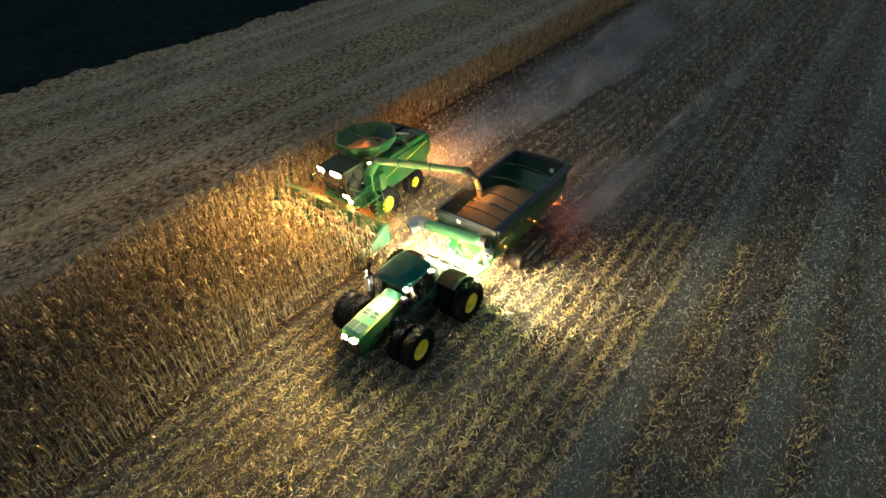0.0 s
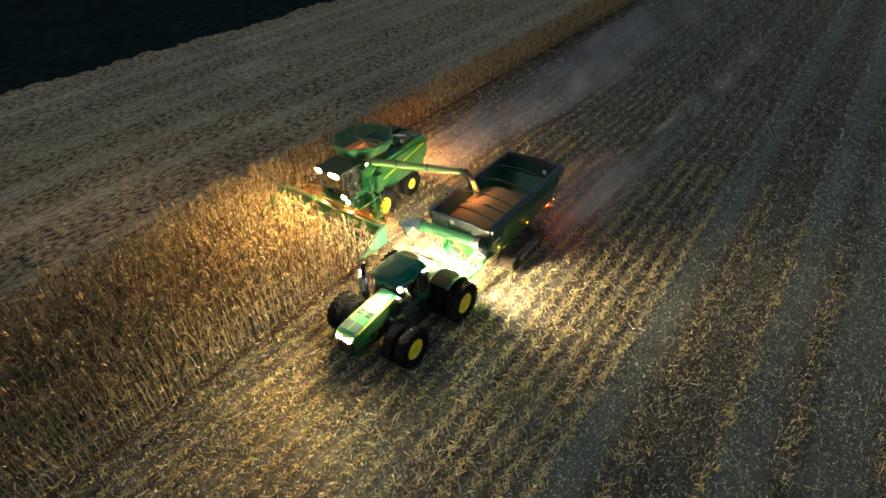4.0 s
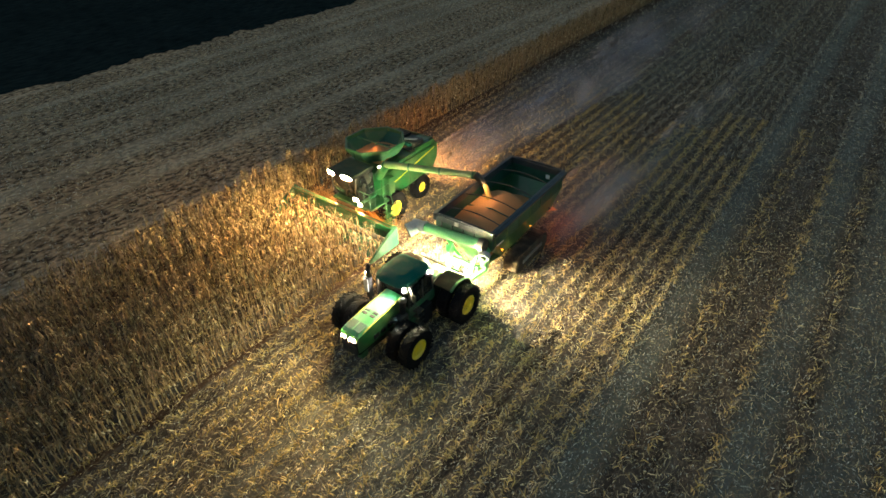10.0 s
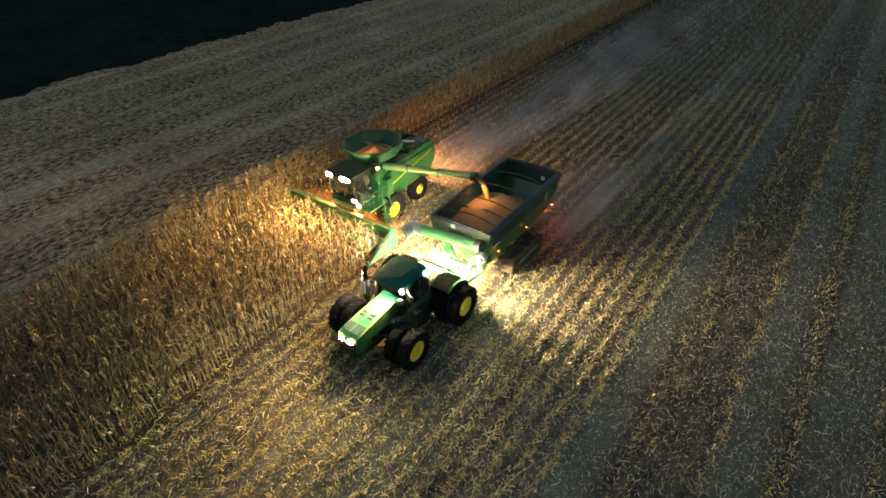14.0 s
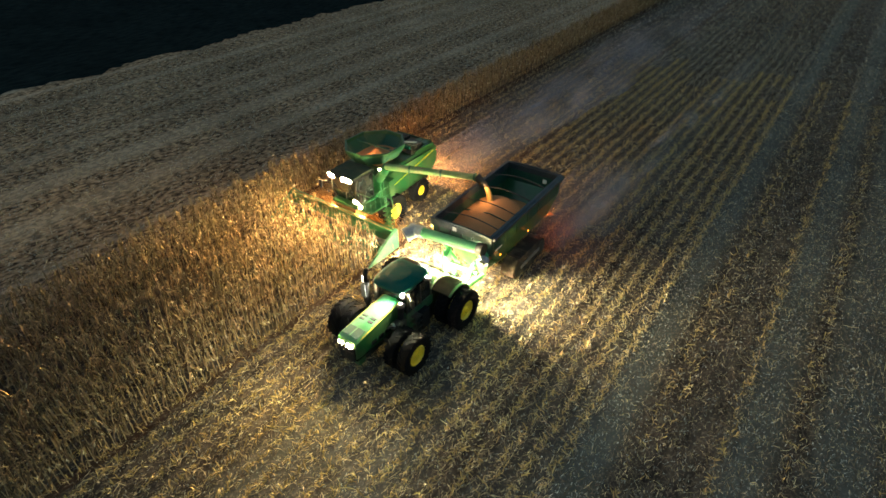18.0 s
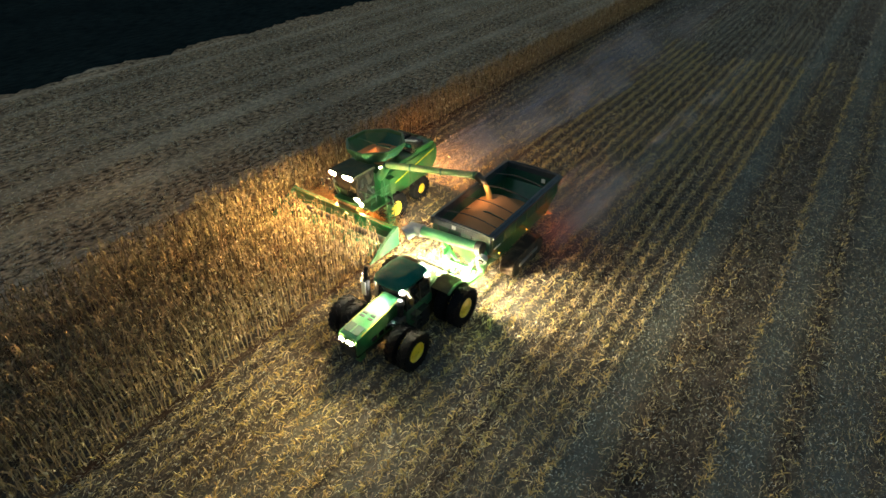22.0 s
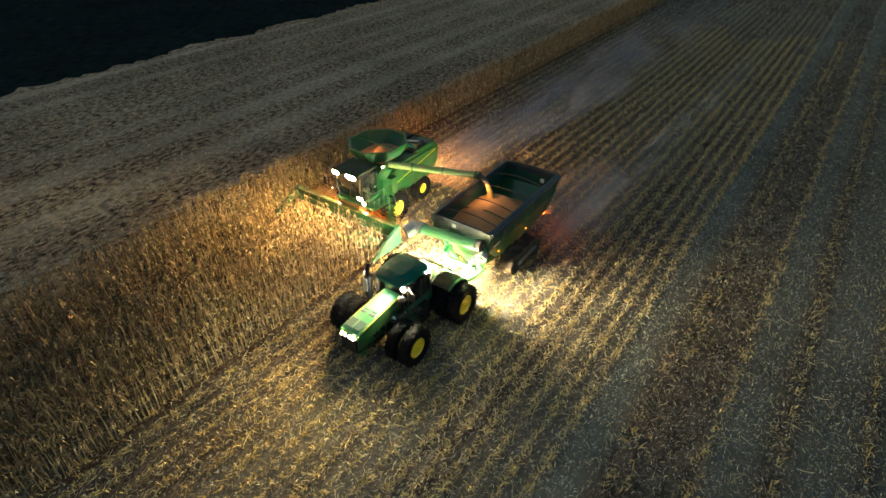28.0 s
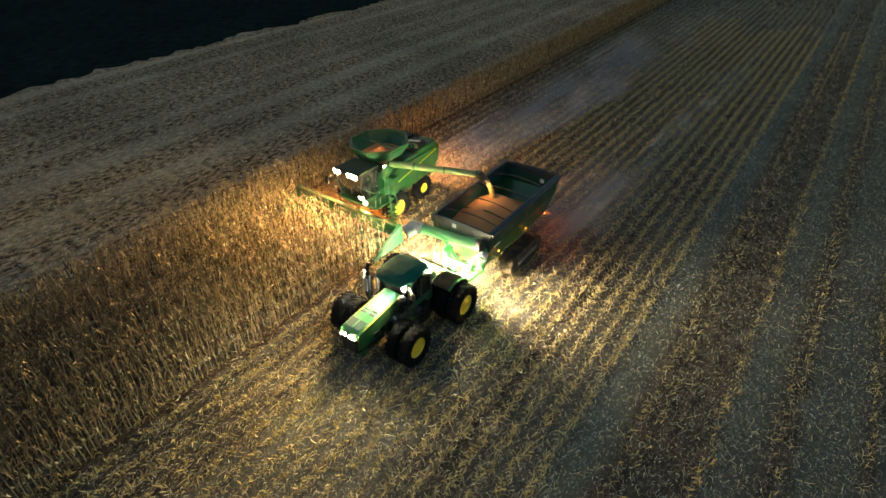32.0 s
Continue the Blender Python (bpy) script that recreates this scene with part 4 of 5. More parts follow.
        for k, (y, z) in enumerate(((-2.75, 2.52), (-0.02, 2.36))):
            part("marker_lamp", box(*sorted((s * (HX + 0.07), s * (HX + 0.12))), y - 0.028, y + 0.028, z, z + 0.045, 0.01), AMBER, C, "glowing amber marker lamp")
        for y in (2.22, 2.93):
            lamp(C, (s * 1.62, y, 2.19), (s, 0.30, -0.8), 0.085, 0.085, LAMP_TAIL, "tail_lamp")
    part("axle_beam", box(-1.05, 1.05, 0.08, 0.42, 0.5, 0.8, 0.03), GREEN, C)
    # folded unloading auger across the front
    part("auger_tube", tube((-1.95, -HY - 0.34, 3.05), (1.15, -HY - 0.32, 3.28), 0.24, 0.24, 20), LAMPLIT_GREEN, C, "green folded auger tube, paled as if lit by lamps", True)
    spout = part("auger_spout", tube((-1.90, -HY - 0.34, 3.053), (-2.62, -HY - 0.36, 3.0), 0.28, 0.30, 20), GALV, C, "dented steel auger spout", True)
    part("spout_hood", tube((-2.36, -HY - 0.30, 3.04), (-2.66, -HY - 0.78, 2.84), 0.31, 0.35, 20), GALV, spout, "flared steel spout hood", True)
    # black disc closes the spout and imitates the shade inside it
    part("spout_mouth_shade", tube((-2.658, -HY - 0.777, 2.841), (-2.672, -HY - 0.80, 2.832), 0.30, 0.30, 20), SHADE, spout, "dark disc in place of the shaded opening", True)
    for k in range(6):
        g = 6.2832 * k / 6
        part("collar_bolt", tube((-2.02, -HY - 0.34 + 0.27 * math.cos(g), 3.05 + 0.27 * math.sin(g)), (-1.86, -HY - 0.34 + 0.27 * math.cos(g), 3.05 + 0.27 * math.sin(g)), 0.022, 0.022, 6), BLACK, spout)
    part("auger_hinge", tube((1.10, -HY - 0.32, 3.28), (1.40, -HY - 0.32, 3.30), 0.30, 0.30, 18), BLACK, C, "", True)
    part("auger_flange", tube((1.42, -HY - 0.34, 2.90), (1.46, -HY - 0.56, 2.80), 0.27, 0.27, 18), GALV, C, "round steel flange", True)
    part("flange_hub", tube((1.45, -HY - 0.50, 2.82), (1.475, -HY - 0.64, 2.765), 0.16, 0.13, 16), BLACK, C, "", True)
    part("tube_collar", tube((-2.02, -HY - 0.34, 3.045), (-1.88, -HY - 0.34, 3.055), 0.315, 0.315, 20), GALV, C, "bolted steel collar", True)
    part("lower_auger", tube((0.35, -2.1, 0.75), (1.36, -HY - 0.28, 2.95), 0.24, 0.25, 18), GREEN_LT, C, "", True)
    part("auger_bracket", slabs([(-HY - 0.35, 1.35), (-HY - 0.35, 2.2), (-HY + 0.02, 2.5), (-HY + 0.02, 1.2)], -0.75, -0.55, 0.02), GREEN_LT, C)
    for s in (-1, 1):
        part("tongue_beam", pipe([(s * 0.75, -2.6, 0.95), (s * 0.10, -HY - 1.45, 0.55)], 0.12, 8), GREEN_LT, C, "green steel tongue")
        part("front_leg", pipe([(s * 0.75, -2.6, 0.95), (s * 1.1, -HY - 0.05, 2.9)], 0.09), GREEN_LT, C)
        part("frame_brace", pipe([(s * 0.42, -HY - 0.62, 0.75), (s * 0.85, -HY - 0.10, 2.35)], 0.08), GREEN_LT, C, "green diagonal brace")
    part("front_crossmember", box(-0.95, 0.95, -HY - 0.16, -HY + 0.02, 1.55, 1.78, 0.03), GREEN, C)
    part("hitch_plate", box(-0.16, 0.16, -HY - 1.65, -HY - 1.25, 0.46, 0.60, 0.02), STEEL, C)
    part("jack_stand", pipe([(0.45, -HY - 0.3, 0.35), (0.45, -HY - 0.3, 1.3)], 0.05), BLACK, C)
    part("drive_shaft", pipe([(0, -HY - 1.3, 0.8), (0.3, -2.2, 0.85)], 0.05), BLACK, C)
    for k in range(5):
        part("ladder_rung", pipe([(-1.45, -HY - 0.12, 1.4 + 0.32 * k), (-1.1, -HY - 0.12, 1.4 + 0.32 * k)], 0.016, 6), BLACK, C)
    for x in (-1.45, -1.1):
        part("ladder_rail", pipe([(x, -HY - 0.12, 1.3), (x, -HY - 0.12, 2.9)], 0.02, 6), BLACK, C)
    return C


# ======== combine ========


def make_combine():
    H = thing("combine_harvester", pose(0, 0, 0), "green combine harvester cutting corn, grain tank open", "harvester")
    for s in (-1, 1):
        wheel(H, s * 1.78, 0, 0.98, 0.68, 0.46, s, 20)
        wheel(H, s * 1.30, 3.05, 0.78, 0.52, 0.31, s, 18)
    part("front_axle", tube((-1.8, 0, 0.95), (1.8, 0, 0.95), 0.17), BLACK, H)
    part("rear_axle", tube((-1.2, 3.05, 0.77), (1.2, 3.05, 0.77), 0.12), BLACK, H)
    part("chassis", slabs([(-0.9, 1.0), (-0.9, 1.9), (4.6, 1.9), (4.4, 1.1)], -1.0, 1.0, 0.05), BLACK, H)
    side = [(-0.5, 1.75), (-0.5, 3.15), (1.6, 3.25), (4.35, 3.3), (4.75, 3.05), (4.75, 2.1), (4.2, 1.55), (2.2, 1.45), (0.9, 1.35)]
    part("body", slabs(side, -1.42, 1.42, 0.10), GREEN, H, "green body panels", True)
    for s in (-1, 1):
        part("side_shield", slabs([(-0.35, 1.55), (-0.35, 3.0), (2.0, 3.08), (4.2, 3.12), (4.55, 2.9), (4.5, 2.15), (3.9, 1.62), (0.9, 1.42)], s * 1.425, s * 1.52, 0.0), GREEN, H, "smooth green side shield")
        part("side_stripe", slabs([(-0.2, 2.02), (-0.2, 2.08), (4.3, 3.0), (4.3, 2.93)], s * 1.522, s * 1.53, 0.0), YELLOW, H, "yellow side stripe")
        part("panel_gap", slabs([(1.95, 1.5), (1.95, 3.06), (1.98, 3.06), (1.98, 1.5)], s * 1.522, s * 1.527, 0.0), BLACK, H)
    part("rear_hood", slabs([(4.2, 1.5), (4.72, 2.0), (4.95, 2.4), (4.9, 3.0), (4.5, 3.32), (4.2, 3.3)], -1.3, 1.3, 0.06), GREEN, H, "", True)
    part("residue_chopper", slabs([(4.1, 0.9), (4.1, 1.6), (4.9, 1.5), (5.1, 1.0)], -0.9, 0.9, 0.04), BLACK, H)
    part("engine_deck", box(-1.30, 1.30, 2.45, 4.55, 3.28, 3.36, 0.02), BLACK, H)
    part("engine_cover", box(-1.10, -0.1, 2.95, 4.2, 3.36, 3.56, 0.08), SHADE, H)
    part("cooling_screen", box(0.3, 1.2, 2.9, 3.7, 3.36, 3.66, 0.06), BLACK, H)
    for k in range(6):
        part("cover_slat", box(-1.08, -0.12, 3.0 + 0.2 * k, 3.06 + 0.2 * k, 3.56, 3.59, 0.0), BLACK, H)
    part("air_filter", tube((-0.9, 2.6, 3.62), (0.2, 2.62, 3.62), 0.2), SHADE, H, "black air filter canister", True)
    for s in (-1, 1):
        part("deck_wall", slabs([(2.75, 3.20), (2.75, 3.42), (3.9, 3.45), (4.42, 3.40), (4.5, 3.20)], s * 1.30, s * 1.41, 0.0), GREEN, H, "raised green deck side")
    part("rear_deck_cap", loft([[(-1.36 + 0.10 * k, 4.40 + 0.10 * k, 3.22), (1.36 - 0.10 * k, 4.40 + 0.10 * k, 3.22), (1.28 - 0.12 * k, 4.36 + 0.10 * k, 3.50 - 0.05 * k), (-1.28 + 0.12 * k, 4.36 + 0.10 * k, 3.50 - 0.05 * k)] for k in range(4)]), GREEN_IN, H, "rounded dark green rear cowl", True)
    part("deck_tank", box(0.35, 0.95, 2.75, 3.35, 3.36, 3.58, 0.10), ROOF, H, "small teal tank on the deck")
    part("deck_panel", box(0.35, 1.25, 3.85, 4.5, 3.36, 3.46, 0.03), GREEN, H)
    part("exhaust_pipe", pipe([(0.1, 3.1, 3.3), (0.1, 3.1, 4.0)], 0.07), BLACK, H)
    part("deck_duct", pipe([(0.0, 2.7, 3.5), (0.5, 2.9, 3.75), (1.1, 3.3, 3.72)], 0.06), STEEL, H)
    for s in (-1, 1):
        part("deck_rail", pipe([(s * 1.28, 2.6, 3.35), (s * 1.28, 2.6, 3.85), (s * 1.28, 4.45, 3.8), (s * 1.28, 4.45, 3.35)], 0.02), BLACK, H)
    # grain tank: funnel of eight panels
    def ring(hx, hy, z, cut):
        c = cut
        return [Vector((p[0] - 0.14, p[1] - 0.08, p[2])) for p in ((-hx + c, TY - hy, z), (hx - c, TY - hy, z), (hx, TY - hy + c, z), (hx, TY + hy - c, z), (hx - c, TY + hy, z), (-hx + c, TY + hy, z), (-hx, TY + hy - c, z), (-hx, TY - hy + c, z))]
    TY = 1.08
    low, high = ring(1.14, 1.24, 3.44, 0.60), ring(1.57, 1.74, 4.08, 1.0)
    lip = ring(1.60, 1.78, 4.27, 1.01)
    for i in range(8):
        for a, b, mt, nm in ((low, high, GREEN_IN, "tank_panel"), (high, lip, GREEN, "tank_rim")):
            c = Vector((0, TY, 3.6))
            q = [a[i - 1], a[i], b[i], b[i - 1]]
            inner = [p + (Vector((c.x, c.y, p.z)) - p).normalized() * (0.05 if nm == "tank_panel" else 0.09) for p in q]
            part(nm, frustum(q, inner), mt, H, "green flared tank panel" if nm == "tank_panel" else "")
    g = bmesh.new()
    vs = {}
    for i in range(25):
        for j in range(25):
            x, y = -1.14 + 2.28 * i / 24, TY - 1.2 + 2.4 * j / 24
            z = 3.52 + 0.50 * math.exp(-(((x - 0.1) / 0.5) ** 2 + ((y - TY + 0.2) / 0.55) ** 2)) + 0.30 * math.exp(-(((x - 0.9) / 0.55) ** 2 + ((y - TY - 0.6) / 0.7) ** 2)) + noise.noise((x * 2, y * 2, 1)) * 0.05
            vs[i, j] = g.verts.new((x, y, z))
    for i in range(24):
        for j in range(24):
            g.faces.new((vs[i, j], vs[i + 1, j], vs[i + 1, j + 1], vs[i, j + 1]))
    part("tank_grain", g, GRAIN, H, "heap of orange corn in the tank", True)
    part("fill_auger", tube((0.0, TY + 1.2, 3.3), (0.0, TY - 0.1, 3.95), 0.13), GREEN_IN, H, "", True)
    # cab
    part("cab_floor", box(-0.75, 1.15, -2.1, -0.55, 1.72, 1.9, 0.03), GREEN, H)
    part("windscreen", slabs([(-1.85, 1.95), (-2.08, 2.6), (-1.98, 3.46), (-0.6, 3.46), (-0.6, 1.95)], -0.68, 1.06, 0.06), GLASS, H, "tinted curved cab glass", True)
    part("cab_roof", slabs([(-2.22, 3.46), (-2.28, 3.54), (-2.05, 3.64), (-0.6, 3.66), (-0.5, 3.46)], -0.72, 1.10, 0.05), CAB_DUST, H, "dust-covered cab roof", True)
    for s in (-1, 1):
        part("cab_post", pipe([(0.19 + s * 0.88, -1.87, 1.9), (0.19 + s * 0.89, -2.08, 2.6), (0.19 + s * 0.89, -1.98, 3.44)], 0.04), BLACK, H)
        part("mirror_arm", pipe([(s * 0.95, -2.0, 2.9), (s * 1.45, -2.15, 2.8)], 0.02), SHADE, H)
        part("mirror", box(s * 1.5 - 0.11, s * 1.5 + 0.11, -2.2, -2.14, 2.35, 2.85, 0.03), SHADE, H)
    part("cab_door", pipe([(1.10, -1.75, 1.98), (1.12, -1.86, 2.60), (1.10, -1.78, 3.40), (1.10, -0.72, 3.40), (1.10, -0.72, 1.98), (1.10, -1.75, 1.98)], 0.032, 6), SHADE, H, "black door frame round tinted glass")
    part("door_handle", box(1.12, 1.16, -0.98, -0.80, 2.45, 2.50, 0.008), STEEL, H)
    part("roof_edge", pipe([(-0.74, -2.24, 3.50), (0.19, -2.30, 3.50), (1.12, -2.24, 3.50), (1.12, -0.55, 3.50)], 0.035, 6), SHADE, H, "black rubber roof edge")
    part("wiper", pipe([(0.19, -1.95, 2.05), (0.40, -2.12, 2.65)], 0.014, 5), BLACK, H)
    part("tank_strut", pipe([(-0.14, -0.62, 3.48), (-0.14, -0.75, 4.05)], 0.03, 6), GREEN_IN, H)
    part("tank_crossbar", pipe([(-1.55, 1.0, 4.06), (1.27, 1.0, 4.06)], 0.035, 6), GREEN_IN, H, "thin bar across the tank")
    part("platform", box(0.95, 2.05, -2.0, -0.35, 1.70, 1.78, 0.01), GREEN, H, "green access platform")
    part("front_crossbar", box(-0.55, 1.9, -2.2, -2.05, 1.80, 1.92, 0.02), GREEN, H, "green lamp crossbar")
    for k in range(5):
        y = -2.0 + 0.41 * k
        part("rail_post", pipe([(2.02, y, 1.75), (2.02, y, 2.75)], 0.016), GREEN_IN, H)
    for z in (2.25, 2.75):
        part("hand_rail", pipe([(2.02, -2.0, z), (2.02, -0.36, z)], 0.017), GREEN, H)
        part("hand_rail", pipe([(1.0, -2.0, z), (2.02, -2.0, z)], 0.022), GREEN, H)
    for k in range(5):
        part("ladder_step", box(2.14, 2.46, -1.22, -0.72, 0.45 + 0.28 * k, 0.49 + 0.28 * k, 0.01), GREEN, H)
    for y in (-1.24, -0.70):
        part("ladder_rail", pipe([(2.48, y, 0.4), (2.46, y, 1.75), (2.3, y, 2.6)], 0.024), GREEN, H)
    part("ladder_foot", box(2.20, 2.50, -1.18, -0.76, 0.30, 0.36, 0.01), YELLOW, H, "yellow lowest ladder step")
    for x in (1.2, 1.6):
        part("rail_post", pipe([(x, -2.0, 1.75), (x, -2.0, 2.75)], 0.016), GREEN_IN, H)
    part("gate_bar", pipe([(2.05, -1.3, 2.5), (2.5, -1.25, 2.5), (2.5, -1.25, 1.8)], 0.017), GREEN, H)
    part("battery_box", box(1.45, 1.95, -0.25, 0.6, 1.15, 1.7, 0.05), BLACK, H)
    part("hydraulic_box", box(1.1, 1.9, -0.3, 0.2, 1.8, 2.9, 0.05), GREEN, H)
    for s in (-1, 1):
        part("rear_lamp", box(*sorted((s * 1.05, s * 1.25)), 4.93, 4.97, 2.55, 2.72, 0.01), RED, H, "glowing red rear lamp")
        part("rear_fender_arch", slabs([(3.2 + 0.9 * math.cos(g), 0.75 + 0.9 * math.sin(g)) for g in (0.5, 1.0, 1.57, 2.1, 2.6)] + [(3.2 + 0.84 * math.cos(g), 0.75 + 0.84 * math.sin(g)) for g in (2.6, 2.1, 1.57, 1.0, 0.5)], s * 1.0, s * 1.35, 0.0), BLACK, H)
        for k in range(4):
            part("shield_latch", box(*sorted((s * 1.523, s * 1.535)), 0.1 + 1.1 * k, 0.18 + 1.1 * k, 1.62, 1.70, 0.0), BLACK, H)
    part("driver_seat", slabs([(-1.3, 1.95), (-1.3, 2.35), (-0.95, 2.35), (-0.85, 2.95), (-0.72, 2.95), (-0.75, 1.95)], -0.05, 0.45, 0.04), BLACK, H)
    part("feeder_reel", tube((-0.7, -1.5, 1.62), (0.7, -1.5, 1.62), 0.09, 0.09, 12), STEEL, H)
    for k in range(3):
        part("hydraulic_hose", pipe([(-0.8 - 0.07 * k, -0.8, 1.5), (-0.9 - 0.07 * k, -1.4, 1.35), (-0.85 - 0.07 * k, -1.85, 1.15)], 0.022, 6), BLACK, H)
    # unloading auger
    part("auger_elbow", tube((1.45, -0.55, 3.1), (2.25, -0.76, 4.1), 0.26, 0.24, 16), GREEN, H, "", True)
    A, B = Vector((2.2, -0.78, 4.12)), Vector((7.15, 0.52, 4.40))
    part("unloading_auger", tube(A, B, 0.185, 0.165, 20), OLIVE, H, "long dusty green unloading auger", True)
    for u in (0.28, 0.62, 0.97):
        p = A.lerp(B, u)
        d = (B - A).normalized()
        part("auger_band", tube(p - d * 0.05, p + d * 0.05, 0.205, 0.205, 20), GREEN_IN, H, "", True)
    tip = B + (B - A).normalized() * 0.42 + Vector((0, 0, -0.42))
    part("auger_spout", tube(B + Vector((-0.1, 0, 0.05)), tip, 0.21, 0.17, 16), BLACK, H, "black rubber auger spout", True)
    s0, s1 = tip, Vector((7.75, 0.60, 3.15))
    st = bmesh.new()
    rings = []
    for i in range(15):
        u = i / 14
        c = s0.lerp(s1, u) + Vector((0.14 * math.sin(u * 1.57), 0, 0.10 * math.sin(u * math.pi)))
        r = 0.125 + 0.05 * u
        rings.append([st.verts.new(c + Vector((math.cos(a) * r * (1 + 0.25 * noise.noise((math.cos(a), math.sin(a), u * 7))), math.sin(a) * r, 0))) for a in [6.2832 * k / 12 for k in range(12)]])
    for p, q in zip(rings, rings[1:]):
        for i in range(12):
            st.faces.new((p[i - 1], p[i], q[i], q[i - 1]))
    part("grain_stream", st, STREAM, H, "stream of falling yellow corn", True)
    # hidden lamp added under the auger's end to light the falling grain
    lamp(H, (7.62, 0.22, 4.16), (0.1, 0.25, -1), 0.18, 0.12, LAMP_GRAIN, "added_grain_lamp")
    # feeder house and corn head
    part("feeder_house", slabs([(-0.8, 1.3), (-0.8, 1.95), (-1.95, 1.45), (-1.95, 0.55)], -0.75, 0.75, 0.04), CHAFFY, H, "feeder house coated in brown chaff")
    HW, HC = 3.85, -0.30
    head = part("corn_head", slabs([(-1.85, 0.35), (-1.85, 1.25), (-1.95, 1.33), (-2.18, 1.31), (-2.12, 0.9), (-2.35, 0.45), (-3.0, 0.38), (-3.0, 0.30)], HC - HW, HC + HW, 0.0), GREEN, H, "wide green corn head with pointed snouts")
    part("back_beam", box(HC - HW, HC + HW, -2.26, -2.14, 1.28, 1.37, 0.03), GREEN, head, "green back beam")
    part("beam_lip", box(HC - HW, HC + HW, -2.20, -2.16, 1.372, 1.40, 0.0), CHAFFY, head, "chaff lying along the beam")
    part("cross_auger", tube((HC - HW + 0.1, -2.6, 0.66), (HC + HW - 0.1, -2.6, 0.66), 0.20, 0.20, 16), BLACK, head, "", True)
    for k in range(13):
        x = HC - 6 * 0.66 + 0.66 * k
        if k in (0, 12):
            continue
        sn = frustum([(x - 0.24, -2.85, 0.35), (x + 0.24, -2.85, 0.35), (x + 0.20, -2.85, 0.70), (x - 0.20, -2.85, 0.70)], [(x - 0.04, -3.7, 0.10), (x + 0.04, -3.7, 0.10), (x + 0.03, -3.7, 0.16), (x - 0.03, -3.7, 0.16)])
        part("snout", sn, GREEN_IN, head, "green row snout")
    for s in (-1, 1):
        x = HC + s * (HW + 0.10)
        en = frustum([(x - 0.13, -1.9, 0.25), (x + 0.13, -1.9, 0.25), (x + 0.10, -1.9, 1.36), (x - 0.10, -1.9, 1.36)], [(x - 0.12, -2.85, 0.22), (x + 0.12, -2.85, 0.22), (x + 0.09, -2.85, 0.95), (x - 0.09, -2.85, 0.95)])
        joined(en, frustum([(x - 0.12, -2.85, 0.22), (x + 0.12, -2.85, 0.22), (x + 0.09, -2.85, 0.95), (x - 0.09, -2.85, 0.95)], [(x - 0.03, -4.2, 0.12), (x + 0.03, -4.2, 0.12), (x + 0.03, -4.2, 0.22), (x - 0.03, -4.2, 0.22)]))
        part("end_divider", en, GREEN_IN, head, "tall green end divider")
    # lamps
    for x in (-0.52, -0.28, 0.50, 0.72, 0.94):
        lamp(H, (x, -2.34, 3.54), ((x - 0.2) * 0.4, -1, -0.20), 0.20, 0.22, LAMP_WARM, visor=0.06)
    # added lamp, turned down to brighten the left of the corn head
    lamp(H, (-0.74, -2.16, 3.55), (-1.0, -0.35, -0.7), 0.24, 0.18, LAMP_WARM)
    lamp(H, (-1.05, -2.1, 2.25), (-1, -0.35, -0.6), 0.16, 0.12, LAMP_LOW)
    for x in (-0.35, 0.0, 0.35):
        lamp(H, (x * 0.6 + 1.30, -2.26, 2.10 + 0.22 * (x < 0.2)), (x, -1, -0.05), 0.19, 0.19, LAMP_LOW)
    for s in (-1, 1):
        lamp(H, (s * 1.0, -1.8, 1.62), (s * 0.6, -0.3, -1), 0.15, 0.12, LAMP_TANK)
    lamp(H, (1.80, -0.80, 3.84), (0.45, -0.8, -0.8), 0.19, 0.19, LAMP_PLAT)
    lamp(H, (0.2, TY - 1.42, 3.92), (0.0, 1, -0.45), 0.09, 0.05, LAMP_TANK, "tank_lamp")
    # unseen orange lamps added at the rear so that the dust there glows
    for s in (-1, 1):
        lamp(H, (-0.3 + s * 0.5, 5.0, 1.72), (0.35 + s * 0.15, 1, -0.2), 0.30, 0.18, LAMP_DUST_GLOW)
    part("marker_arm", pipe([(1.2, 4.6, 1.6), (1.5, 5.4, 1.5), (1.35, 6.2, 1.6)], 0.02), BLACK, H)
    part("marker_sign", box(1.27, 1.43, 6.18, 6.23, 1.52, 1.78, 0.02), BLACK, H, "small dark marker plate on an arm")
    return H


def make_dust(name, x, y, z, size, material, label):
    """Fine chaff hanging in the air, as loose flakes about the points x, y, z."""
    n = len(x)
    centre = np.stack([x, y, z], 1)[:, None, :]
    corners = centre + DRAW.normal(0, 1, (n, 3, 3)) * (DRAW.uniform(0.5, 1.2, n) * size)[:, None, None]
    me = bpy.data.meshes.new(name)
    me.vertices.add(3 * n)
    me.vertices.foreach_set("co", corners.astype(np.float32).ravel())
    me.loops.add(3 * n)
    me.loops.foreach_set("vertex_index", np.arange(3 * n, dtype=np.int32))
    me.polygons.add(n)
    me.polygons.foreach_set("loop_start", np.arange(0, 3 * n, 3, dtype=np.int32))
    me.update(calc_edges=True)
    me.materials.append(material)
    return tagged(new(name, me), label, "dust", kind="stuff")


DRAW = np.random.default_rng(21)


def plume(n):
    u = DRAW.random(n) ** 2.2
    return DRAW.normal(0, 1, n) * (1.3 + 2.6 * u ** 0.7) + 0.4 + 3.5 * u, 5.0 + 50 * u, np.abs(DRAW.normal(0.2, 1, n) * (0.9 + 2.0 * u ** 0.6))


